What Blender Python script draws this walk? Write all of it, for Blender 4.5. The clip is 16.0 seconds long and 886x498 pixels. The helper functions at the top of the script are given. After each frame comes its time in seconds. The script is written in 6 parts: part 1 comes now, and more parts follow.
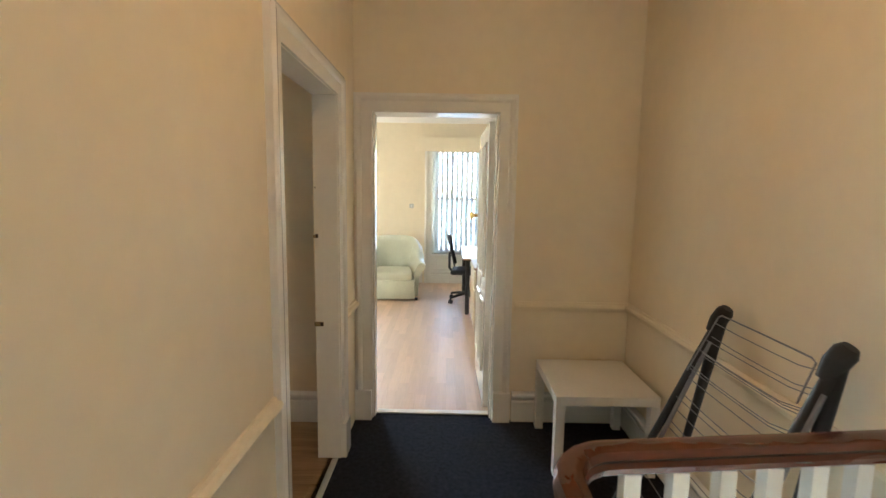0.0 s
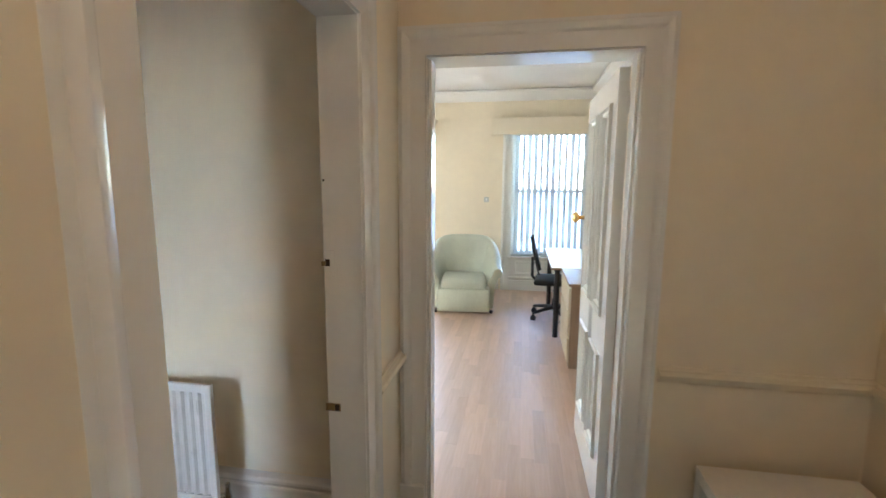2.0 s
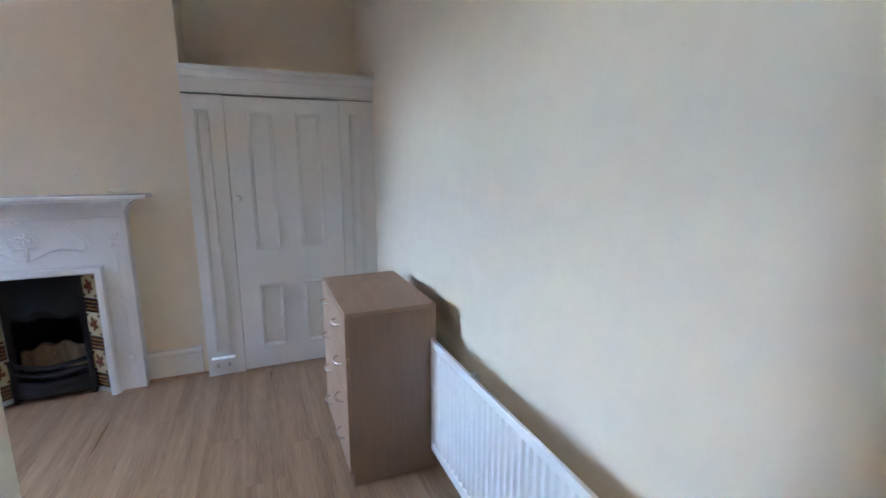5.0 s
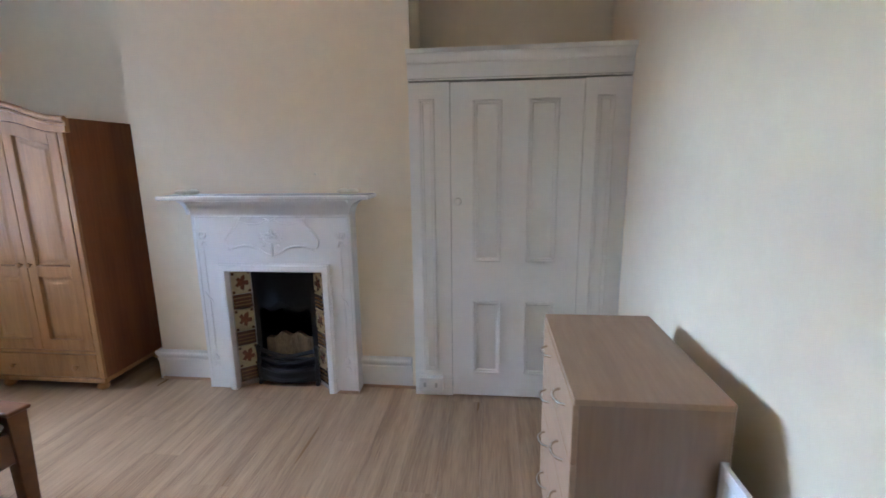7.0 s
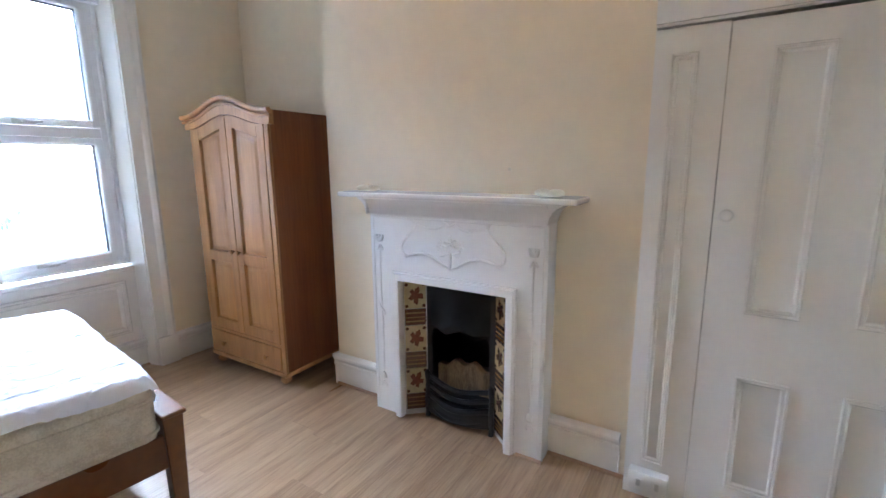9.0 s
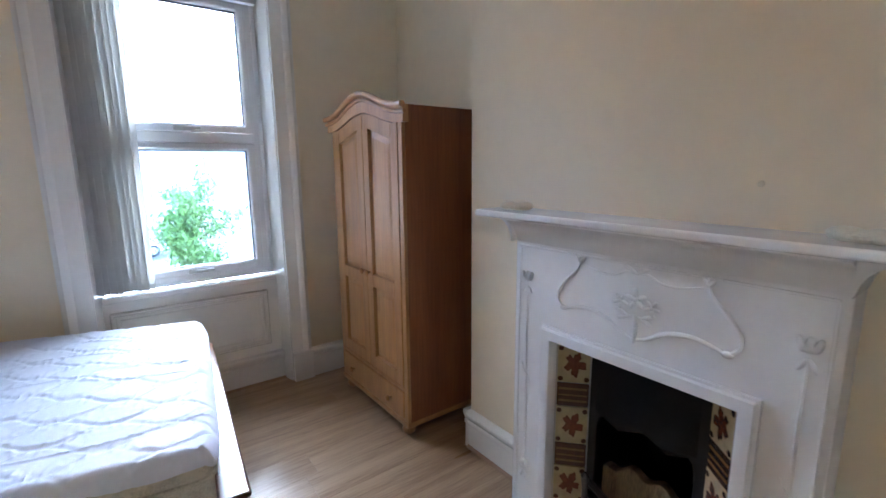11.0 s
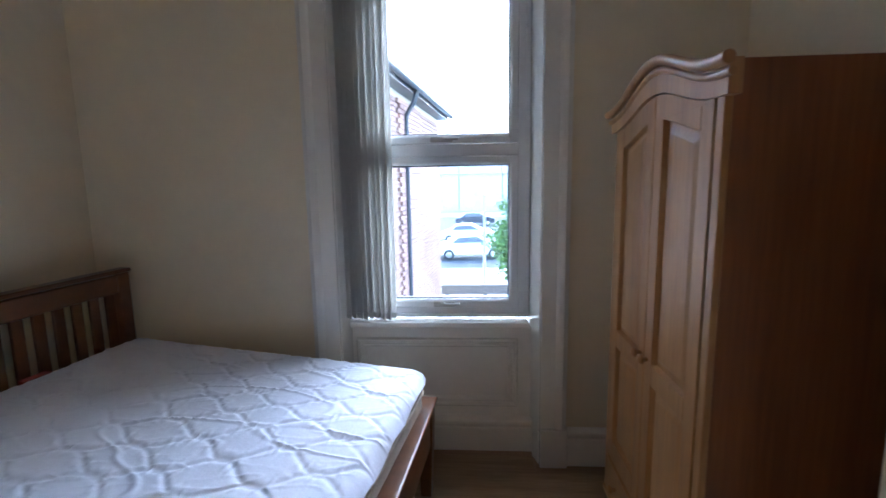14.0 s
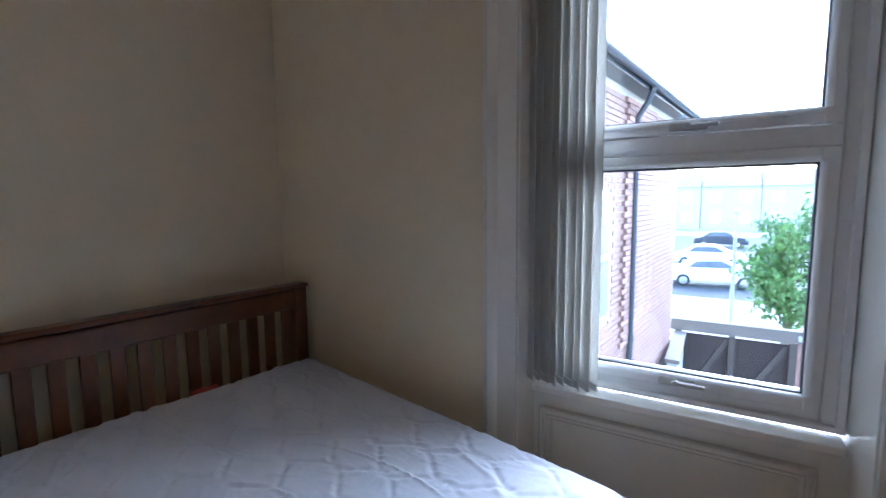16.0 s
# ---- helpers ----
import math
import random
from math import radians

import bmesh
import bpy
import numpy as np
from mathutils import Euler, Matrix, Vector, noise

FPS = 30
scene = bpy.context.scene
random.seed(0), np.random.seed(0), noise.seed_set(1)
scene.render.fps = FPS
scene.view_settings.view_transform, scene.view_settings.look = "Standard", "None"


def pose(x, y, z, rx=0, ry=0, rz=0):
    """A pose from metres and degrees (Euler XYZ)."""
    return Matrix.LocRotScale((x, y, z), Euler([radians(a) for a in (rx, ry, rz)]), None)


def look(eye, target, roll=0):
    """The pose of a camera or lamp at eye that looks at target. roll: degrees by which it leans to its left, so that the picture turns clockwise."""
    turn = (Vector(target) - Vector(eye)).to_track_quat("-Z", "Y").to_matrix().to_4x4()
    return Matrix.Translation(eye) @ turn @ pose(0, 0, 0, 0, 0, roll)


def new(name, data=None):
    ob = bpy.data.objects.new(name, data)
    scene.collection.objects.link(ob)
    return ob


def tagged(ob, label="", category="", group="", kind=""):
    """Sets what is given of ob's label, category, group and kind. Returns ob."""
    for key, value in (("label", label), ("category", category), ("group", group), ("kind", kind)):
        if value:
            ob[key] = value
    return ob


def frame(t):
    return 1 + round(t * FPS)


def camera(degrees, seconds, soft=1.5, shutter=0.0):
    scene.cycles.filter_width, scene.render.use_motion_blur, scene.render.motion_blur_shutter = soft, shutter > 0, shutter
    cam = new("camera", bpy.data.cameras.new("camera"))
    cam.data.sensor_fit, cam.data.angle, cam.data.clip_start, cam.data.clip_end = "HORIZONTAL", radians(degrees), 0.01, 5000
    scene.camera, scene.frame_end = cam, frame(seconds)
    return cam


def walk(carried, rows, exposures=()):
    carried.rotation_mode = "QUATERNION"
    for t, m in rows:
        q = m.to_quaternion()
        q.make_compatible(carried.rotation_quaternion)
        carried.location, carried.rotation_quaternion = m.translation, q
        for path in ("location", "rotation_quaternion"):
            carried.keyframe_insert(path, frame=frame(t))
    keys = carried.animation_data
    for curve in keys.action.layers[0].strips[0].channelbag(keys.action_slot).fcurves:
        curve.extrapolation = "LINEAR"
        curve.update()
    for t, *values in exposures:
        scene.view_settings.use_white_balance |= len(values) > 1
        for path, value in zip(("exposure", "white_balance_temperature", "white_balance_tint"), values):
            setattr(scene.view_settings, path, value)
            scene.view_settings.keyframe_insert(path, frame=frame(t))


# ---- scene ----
# Camera and walk
cam = camera(88.8, 16.0, shutter=0.3)
PATH = [
    (0, (0.323, 1.335, 1.494), (0.305, 3.321, 1.257), 0.9),
    (0.5, (0.276, 1.588, 1.491), (0.242, 3.569, 1.218), 0.8),
    (1, (0.241, 1.855, 1.51), (0.17, 3.835, 1.233), 0.8),
    (1.5, (0.258, 2.143, 1.499), (0.09, 4.116, 1.218), 0.7),
    (2, (0.225, 2.414, 1.511), (-0.115, 4.365, 1.23), 0.3),
    (2.5, (0.145, 2.684, 1.466), (-0.437, 4.578, 1.19), 0.3),
    (3, (0.052, 2.902, 1.471), (-0.739, 4.716, 1.185), 0.5),
    (3.5, (-0.051, 3.096, 1.443), (-1.171, 4.729, 1.156), 0.6),
    (4, (-0.156, 3.201, 1.443), (-1.608, 4.542, 1.139), 0.3),
    (6.3, (-0.943, 3.445, 1.456), (-2.898, 3.574, 1.055), -0.7),
    (6.5, (-1.0, 3.452, 1.446), (-2.962, 3.49, 1.059), -0.8),
    (7, (-1.175, 3.424, 1.456), (-3.125, 3.213, 1.064), -0.8),
    (7.5, (-1.38, 3.38, 1.45), (-3.288, 2.923, 1.064), -0.8),
    (8, (-1.543, 3.339, 1.437), (-3.395, 2.686, 1.058), -0.8),
    (8.5, (-1.725, 3.278, 1.423), (-3.493, 2.426, 1.039), -0.7),
    (9, (-1.873, 3.221, 1.406), (-3.544, 2.186, 1.032), -0.5),
    (11.5, (-2.598, 2.698, 1.43), (-3.627, 1.022, 1.069), -0.5),
    (12, (-2.707, 2.581, 1.417), (-3.56, 0.809, 1.053), -0.4),
    (12.5, (-2.816, 2.458, 1.436), (-3.445, 0.594, 1.075), -0.5),
    (13, (-2.923, 2.341, 1.447), (-3.333, 0.414, 1.101), -0.6),
    (13.5, (-3.012, 2.207, 1.457), (-3.156, 0.237, 1.145), -0.8),
    (14, (-3.042, 2.079, 1.444), (-2.915, 0.104, 1.158), -1.0),
    (14.5, (-3.035, 1.891, 1.429), (-2.628, -0.049, 1.165), -0.7),
    (15, (-3.022, 1.741, 1.437), (-2.406, -0.146, 1.192), -0.7),
    (15.5, (-3.01, 1.574, 1.423), (-2.199, -0.238, 1.184), -0.6),
    (16, (-2.985, 1.434, 1.438), (-1.957, -0.268, 1.223), -0.6),
]
EXPOSURES = [(0.0, 5.05, 6350, 10), (1.5, 5.0, 5900, 10), (2.4, 4.75, 5350, 12), (3.3, 4.7, 4950, 12), (4.2, 5.15, 4850, 12), (6.3, 5.3, 5000, 12), (9.0, 5.65, 5400, 12), (11.5, 4.85, 5350, 12), (13.0, 4.35, 5450, 12), (16.0, 4.0, 5450, 12)]
HALL_GLOW, BED_GLOW = 0.84, 0.35
walk(cam, [(t, look(eye, target, roll)) for t, eye, target, roll in PATH], EXPOSURES)

# World, sun and lamps
world = bpy.data.worlds.new("sky")
scene.world = world
world.use_nodes = True
wn = world.node_tree.nodes
sky = wn.new("ShaderNodeTexSky")
sky.sky_type = 'NISHITA'
sky.sun_disc = False
sky.sun_elevation = radians(40)
sky.sun_rotation = radians(195)
sky.dust_density = 0.6
wn["Background"].inputs[1].default_value = 0.15
world.node_tree.links.new(sky.outputs[0], wn["Background"].inputs[0])

sun_data = bpy.data.lights.new("sun", 'SUN')
sun_data.energy, sun_data.angle, sun_data.color = 0.82, radians(70), (0.83, 0.92, 1.0)
sun = new("sun", sun_data)
sun.matrix_world = look((-7, -30, 20), (0, 0, 0))


# added area lamp that fills the front room from an unseen second window
front_fill_data = bpy.data.lights.new("window_daylight", 'AREA')
front_fill_data.shape, front_fill_data.size, front_fill_data.size_y = 'RECTANGLE', 1.6, 1.7
front_fill_data.energy, front_fill_data.color = 4.8, (0.82, 0.91, 1.0)
front_fill_data.spread = radians(100)
front_fill = new("window_daylight", front_fill_data)
front_fill.matrix_world = look((-2.12, 9.06, 1.43), (-3.3, 5.8, 0.5))


# ---------------------------------------------------------------- materials
def material(name, colour, rough=0.5, metal=0.0, var=0.06, scale=6.0, bump=0.0, bump_scale=60.0, spec=0.5, stretch=(1, 1, 1),
             second=None, coat=0.0, random_tint=0.0, low=0.35, high=0.65):
    """A painted, cloth, wood or metal surface: two scales of variation in colour, variation in gloss, fine relief."""
    m = bpy.data.materials.new(name)
    m.use_nodes = True
    nt = m.node_tree
    n, l = nt.nodes, nt.links
    b = n["Principled BSDF"]
    geo = n.new("ShaderNodeNewGeometry")
    mp = n.new("ShaderNodeMapping")
    mp.inputs["Scale"].default_value = stretch
    info = n.new("ShaderNodeObjectInfo")
    off = n.new("ShaderNodeVectorMath")
    off.operation = 'MULTIPLY_ADD'
    comb = n.new("ShaderNodeCombineXYZ")
    for k in range(3):
        l.new(info.outputs["Random"], comb.inputs[k])
    off.inputs[1].default_value = (7.3, 5.1, 3.7) if random_tint else (0, 0, 0)
    l.new(comb.outputs[0], off.inputs[0])
    l.new(geo.outputs["Position"], off.inputs[2])
    l.new(off.outputs[0], mp.inputs[0])
    big = n.new("ShaderNodeTexNoise")
    big.inputs["Scale"].default_value = scale
    big.inputs["Detail"].default_value = 3
    fine = n.new("ShaderNodeTexNoise")
    fine.inputs["Scale"].default_value = scale * 9
    fine.inputs["Detail"].default_value = 4
    for t in (big, fine):
        l.new(mp.outputs[0], t.inputs["Vector"])
    add = n.new("ShaderNodeMath")
    add.operation = 'MULTIPLY_ADD'
    add.inputs[1].default_value = 0.45
    l.new(fine.outputs[0], add.inputs[0])
    half = n.new("ShaderNodeMath")
    half.operation = 'MULTIPLY'
    half.inputs[1].default_value = 0.55
    l.new(big.outputs[0], half.inputs[0])
    l.new(half.outputs[0], add.inputs[2])
    ramp = n.new("ShaderNodeValToRGB")
    a = second if second else tuple(max(c * (1 - var), 0) for c in colour)
    c2 = colour if second else tuple(min(c * (1 + var), 1) for c in colour)
    ramp.color_ramp.elements[0].position, ramp.color_ramp.elements[0].color = low, (*a, 1)
    ramp.color_ramp.elements[1].position, ramp.color_ramp.elements[1].color = high, (*c2, 1)
    l.new(add.outputs[0], ramp.inputs[0])
    if random_tint:
        hsv = n.new("ShaderNodeHueSaturation")
        mr = n.new("ShaderNodeMapRange")
        mr.inputs["To Min"].default_value, mr.inputs["To Max"].default_value = 1 - random_tint, 1 + random_tint
        l.new(info.outputs["Random"], mr.inputs["Value"])
        l.new(mr.outputs[0], hsv.inputs["Value"])
        l.new(ramp.outputs[0], hsv.inputs["Color"])
        l.new(hsv.outputs[0], b.inputs["Base Color"])
    else:
        l.new(ramp.outputs[0], b.inputs["Base Color"])
    rr = n.new("ShaderNodeMapRange")
    rr.inputs["To Min"].default_value, rr.inputs["To Max"].default_value = max(rough - 0.08, 0.02), min(rough + 0.08, 1)
    l.new(big.outputs[0], rr.inputs["Value"])
    l.new(rr.outputs[0], b.inputs["Roughness"])
    b.inputs["Metallic"].default_value = metal
    b.inputs["Specular IOR Level"].default_value = spec
    b.inputs["Coat Weight"].default_value = coat
    b.inputs["Coat Roughness"].default_value = 0.15
    if bump:
        bt = n.new("ShaderNodeTexNoise")
        bt.inputs["Scale"].default_value = bump_scale
        bt.inputs["Detail"].default_value = 3
        l.new(mp.outputs[0], bt.inputs["Vector"])
        bp = n.new("ShaderNodeBump")
        bp.inputs["Strength"].default_value = bump
        bp.inputs["Distance"].default_value = 0.004
        l.new(bt.outputs[0], bp.inputs["Height"])
        l.new(bp.outputs[0], b.inputs["Normal"])
    return m


def glass_material(name, tint=(0.96, 0.98, 0.97)):
    m = bpy.data.materials.new(name)
    m.use_nodes = True
    n, l = m.node_tree.nodes, m.node_tree.links
    n.remove(n["Principled BSDF"])
    tr, gl, mix, fr = n.new("ShaderNodeBsdfTransparent"), n.new("ShaderNodeBsdfGlossy"), n.new("ShaderNodeMixShader"), n.new("ShaderNodeFresnel")
    tr.inputs[0].default_value = (*tint, 1)
    gl.inputs["Roughness"].default_value = 0.01
    fr.inputs[0].default_value = 1.45
    l.new(fr.outputs[0], mix.inputs[0])
    l.new(tr.outputs[0], mix.inputs[1])
    l.new(gl.outputs[0], mix.inputs[2])
    l.new(mix.outputs[0], n["Material Output"].inputs[0])
    return m


def cloth_material(name, colour, through_light, rough=0.9):
    """Thin cloth that lets part of the light through."""
    m = material(name, colour, rough, var=0.05, scale=14, bump=0.15, bump_scale=300)
    n, l = m.node_tree.nodes, m.node_tree.links
    tl, mix = n.new("ShaderNodeBsdfTranslucent"), n.new("ShaderNodeMixShader")
    tl.inputs[0].default_value = (*colour, 1)
    mix.inputs[0].default_value = through_light
    l.new(n["Principled BSDF"].outputs[0], mix.inputs[1])
    l.new(tl.outputs[0], mix.inputs[2])
    l.new(mix.outputs[0], n["Material Output"].inputs[0])
    return m


CREAM = material("cream_wall_paint", (0.84, 0.745, 0.575), 0.55, var=0.03, scale=1.3, bump=0.05, bump_scale=180, spec=0.35)
WHITE = material("white_gloss_paint", (0.84, 0.82, 0.77), 0.14, var=0.02, scale=4, bump=0.025, bump_scale=30)
CEIL = material("white_ceiling_paint", (0.85, 0.84, 0.81), 0.8, var=0.02, scale=2, bump=0.1, bump_scale=160, spec=0.2)
FIREWHITE = material("white_fireplace_paint", (0.84, 0.83, 0.81), 0.15, var=0.02, scale=5, bump=0.03, bump_scale=40)
UPVC = material("white_plastic_frame", (0.82, 0.83, 0.84), 0.3, var=0.02, scale=4)
LAMINATE_A = material("light_oak_laminate", (0.40, 0.268, 0.155), 0.31, scale=10, second=(0.245, 0.150, 0.080), stretch=(0.085, 1.6, 1), low=0.38, high=0.62, bump=0.05, bump_scale=50, random_tint=0.035)
LAMINATE_B = material("beech_laminate", (0.64, 0.455, 0.325), 0.36, scale=7, second=(0.54, 0.365, 0.25), stretch=(1.6, 0.10, 1), bump=0.05, bump_scale=50, random_tint=0.10)
CARPET = material("dark_navy_carpet", (0.022, 0.024, 0.034), 0.95, var=0.45, scale=40, bump=0.9, bump_scale=420, spec=0.1)
PINE = material("waxed_pine", (0.51, 0.268, 0.102), 0.38, scale=7, second=(0.34, 0.160, 0.054), stretch=(1.6, 1.6, 0.10), bump=0.06, bump_scale=40, random_tint=0.05)
# darker, redder brown than the pine front
PINE_SIDE = material("darker_wardrobe_side", (0.29, 0.110, 0.038), 0.40, scale=6, second=(0.19, 0.066, 0.022), stretch=(1.6, 1.6, 0.08), bump=0.05, bump_scale=40)
BEDWOOD = material("antique_pine_bed_wood", (0.185, 0.070, 0.022), 0.30, scale=8, second=(0.105, 0.040, 0.014), stretch=(0.3, 0.3, 0.3), bump=0.04, bump_scale=50, coat=0.15)
MAHOGANY = material("varnished_mahogany", (0.12, 0.030, 0.014), 0.25, scale=10, second=(0.07, 0.018, 0.009), stretch=(0.2, 0.2, 1), coat=0.3)
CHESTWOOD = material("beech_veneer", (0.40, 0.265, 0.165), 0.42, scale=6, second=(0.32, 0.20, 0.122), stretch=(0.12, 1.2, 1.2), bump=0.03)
# upright grain, in a darker tone than the beech above
CHESTSIDE = material("darker_beech_veneer_upright", (0.32, 0.215, 0.14), 0.45, scale=6, second=(0.26, 0.17, 0.11), stretch=(1.2, 1.2, 0.12), bump=0.03)
IRON = material("black_cast_iron", (0.014, 0.014, 0.016), 0.42, metal=0.3, var=0.3, scale=20, bump=0.2, bump_scale=120)
SOOT = material("sooty_firebrick", (0.34, 0.25, 0.155), 0.9, scale=14, second=(0.10, 0.07, 0.045), stretch=(1, 1.5, 0.25), bump=0.5, bump_scale=60)
CHROME = material("satin_chrome", (0.70, 0.70, 0.70), 0.22, metal=1.0, var=0.03, scale=10)
BRASS = material("polished_brass", (0.80, 0.56, 0.20), 0.2, metal=1.0, var=0.05, scale=10)
DULLBRASS = material("old_brass", (0.30, 0.21, 0.10), 0.4, metal=0.9, var=0.2, scale=40)
RUBBER = material("dark_gasket", (0.02, 0.02, 0.022), 0.6, var=0.1)
BLACKPLASTIC = material("black_plastic", (0.016, 0.016, 0.019), 0.45, var=0.15, scale=20, bump=0.1)
NAVYPLASTIC = material("dark_blue_grey_plastic", (0.012, 0.013, 0.018), 0.5, var=0.15, scale=20, bump=0.1)
WIRE = material("plastic_coated_wire", (0.20, 0.20, 0.22), 0.4, var=0.08, scale=20)
TABLEWHITE = material("white_foil_tabletop", (0.80, 0.78, 0.73), 0.35, var=0.03, scale=6)
LEATHER = material("pale_sage_leather", (0.53, 0.55, 0.45), 0.42, var=0.07, scale=6, bump=0.25, bump_scale=160)
QUILT = material("white_quilted_cotton", (0.74, 0.77, 0.87), 0.8, var=0.03, scale=9, bump=0.10, bump_scale=90, spec=0.2)
TICKING = material("cream_damask_mattress_side", (0.68, 0.63, 0.53), 0.8, scale=16, second=(0.54, 0.49, 0.40), low=0.42, high=0.58, bump=0.6, bump_scale=60, spec=0.2)
GLASS = glass_material("window_glass")
BLIND = cloth_material("grey_beige_blind_fabric", (0.70, 0.69, 0.66), 0.42)
BLINDFRONT = cloth_material("pale_blind_fabric", (0.70, 0.70, 0.67), 0.30)
RADPAINT = material("white_radiator_enamel", (0.84, 0.84, 0.83), 0.3, var=0.02, scale=5)
PLASTICWHITE = material("white_switch_plastic", (0.78, 0.77, 0.73), 0.35, var=0.03)
SOCKETGREY = material("grey_switch_plate", (0.50, 0.50, 0.47), 0.4, var=0.05)
IVORY = material("ivory_shell", (0.74, 0.68, 0.54), 0.35, var=0.10, scale=30, bump=0.2)
TILECREAM = material("cream_glazed_tile", (0.42, 0.33, 0.185), 0.15, var=0.15, scale=30, coat=0.4)
TILEBROWN = material("brown_glazed_tile", (0.075, 0.028, 0.014), 0.15, var=0.25, scale=40, coat=0.4)
TILERED = material("red_brown_glaze", (0.125, 0.042, 0.020), 0.18, var=0.45, scale=60, coat=0.4)
TILEGOLD = material("ochre_glaze", (0.20, 0.115, 0.042), 0.2, var=0.15, scale=40, coat=0.4)
DESKTOP = material("pale_desk_laminate", (0.66, 0.66, 0.60), 0.3, var=0.03, scale=5)
DRAWERCREAM = material("pale_birch_drawer_front", (0.66, 0.58, 0.43), 0.4, var=0.05, scale=6, stretch=(0.2, 0.2, 1))
MESHCLOTH = material("black_mesh_cloth", (0.02, 0.02, 0.022), 0.8, var=0.3, scale=60, bump=0.6, bump_scale=400)
BRICK = material("red_brick", (0.24, 0.135, 0.11), 0.85, var=0.25, scale=8, bump=0.5, bump_scale=60, random_tint=0.2)
MORTAR = material("grey_mortar", (0.42, 0.39, 0.35), 0.95, var=0.15, scale=12, bump=0.5)
SLATE = material("grey_slate", (0.10, 0.11, 0.13), 0.6, var=0.25, scale=5, bump=0.3)
GUTTER = material("dark_grey_gutter_paint", (0.03, 0.035, 0.045), 0.35, var=0.1)
ASPHALT = material("asphalt", (0.055, 0.055, 0.058), 0.9, var=0.25, scale=3, bump=0.5, bump_scale=90)
CONCRETE = material("pale_concrete", (0.36, 0.35, 0.33), 0.9, var=0.15, scale=2, bump=0.4)
# brown boards, darkened in colour to stand in for shade on the gates
GATEWOOD = material("brown_gate_boards_shade_darkened", (0.022, 0.010, 0.008), 0.7, var=0.3, scale=6, stretch=(1, 1, 0.1), bump=0.3)
GREYWOOD = material("weathered_timber", (0.13, 0.105, 0.09), 0.8, var=0.25, scale=6, stretch=(0.2, 1, 1), bump=0.4)
GATEPOST = material("dark_stained_gate_timber", (0.060, 0.044, 0.036), 0.8, var=0.3, scale=6, stretch=(0.2, 1, 1), bump=0.4)
CARWHITE = material("white_car_paint", (0.75, 0.76, 0.78), 0.2, var=0.02, coat=0.6)
CARDARK = material("dark_car_paint", (0.03, 0.035, 0.05), 0.2, var=0.1, coat=0.6)
LEAF = material("green_leaves", (0.085, 0.16, 0.035), 0.55, var=0.45, scale=3, random_tint=0.2)
BARK = material("grey_brown_bark", (0.12, 0.09, 0.06), 0.9, var=0.3, scale=10, bump=0.6)
DARKHOLE = material("keep_hole_shade_and_dark_screw", (0.03, 0.018, 0.01), 0.7, var=0.3, scale=40)
REDTAPE = material("red_label", (0.35, 0.05, 0.04), 0.7)


# ---------------------------------------------------------------- mesh helpers
WORLD_BUILT = {}


def box(bm, x0, x1, y0, y1, z0, z1, m=None):
    co = [(x, y, z) for x in (x0, x1) for y in (y0, y1) for z in (z0, z1)]
    v = [bm.verts.new(m @ Vector(c) if m else c) for c in co]
    for f in ((0, 1, 3, 2), (4, 6, 7, 5), (0, 4, 5, 1), (2, 3, 7, 6), (0, 2, 6, 4), (1, 5, 7, 3)):
        bm.faces.new([v[i] for i in f])
    return v


def prism(bm, outline, a, b, axis="y", m=None):
    """An outline of 2D points pushed out from a to b along an axis; its own axes are the other two, in order."""
    def place(p, q, s):
        c = {"x": (s, p, q), "y": (p, s, q), "z": (p, q, s)}[axis]
        return m @ Vector(c) if m else Vector(c)
    lo = [bm.verts.new(place(p, q, a)) for p, q in outline]
    hi = [bm.verts.new(place(p, q, b)) for p, q in outline]
    k = len(outline)
    bm.faces.new(lo)
    bm.faces.new(hi[::-1])
    for i in range(k):
        bm.faces.new((lo[i], lo[(i + 1) % k], hi[(i + 1) % k], hi[i]))


def rail(bm, profile, p0, p1, out, up=(0, 0, 1)):
    """A moulding: a profile of (out, up) points run from p0 to p1."""
    p0, p1, out, up = Vector(p0), Vector(p1), Vector(out), Vector(up)
    a = [bm.verts.new(p0 + out * u + up * w) for u, w in profile]
    b = [bm.verts.new(p1 + out * u + up * w) for u, w in profile]
    k = len(profile)
    bm.faces.new(a)
    bm.faces.new(b[::-1])
    for i in range(k):
        bm.faces.new((a[i], a[(i + 1) % k], b[(i + 1) % k], b[i]))


def lathe(bm, profile, n=20, m=None):
    """A turned shape round z from (radius, height) points."""
    rings = []
    for r, z in profile:
        rings.append([bm.verts.new((m or Matrix()) @ Vector((r * math.cos(2 * math.pi * i / n), r * math.sin(2 * math.pi * i / n), z))) for i in range(n)])
    for a, b in zip(rings, rings[1:]):
        for i in range(n):
            bm.faces.new((a[i], a[(i + 1) % n], b[(i + 1) % n], b[i]))
    bm.faces.new(rings[0][::-1])
    bm.faces.new(rings[-1])


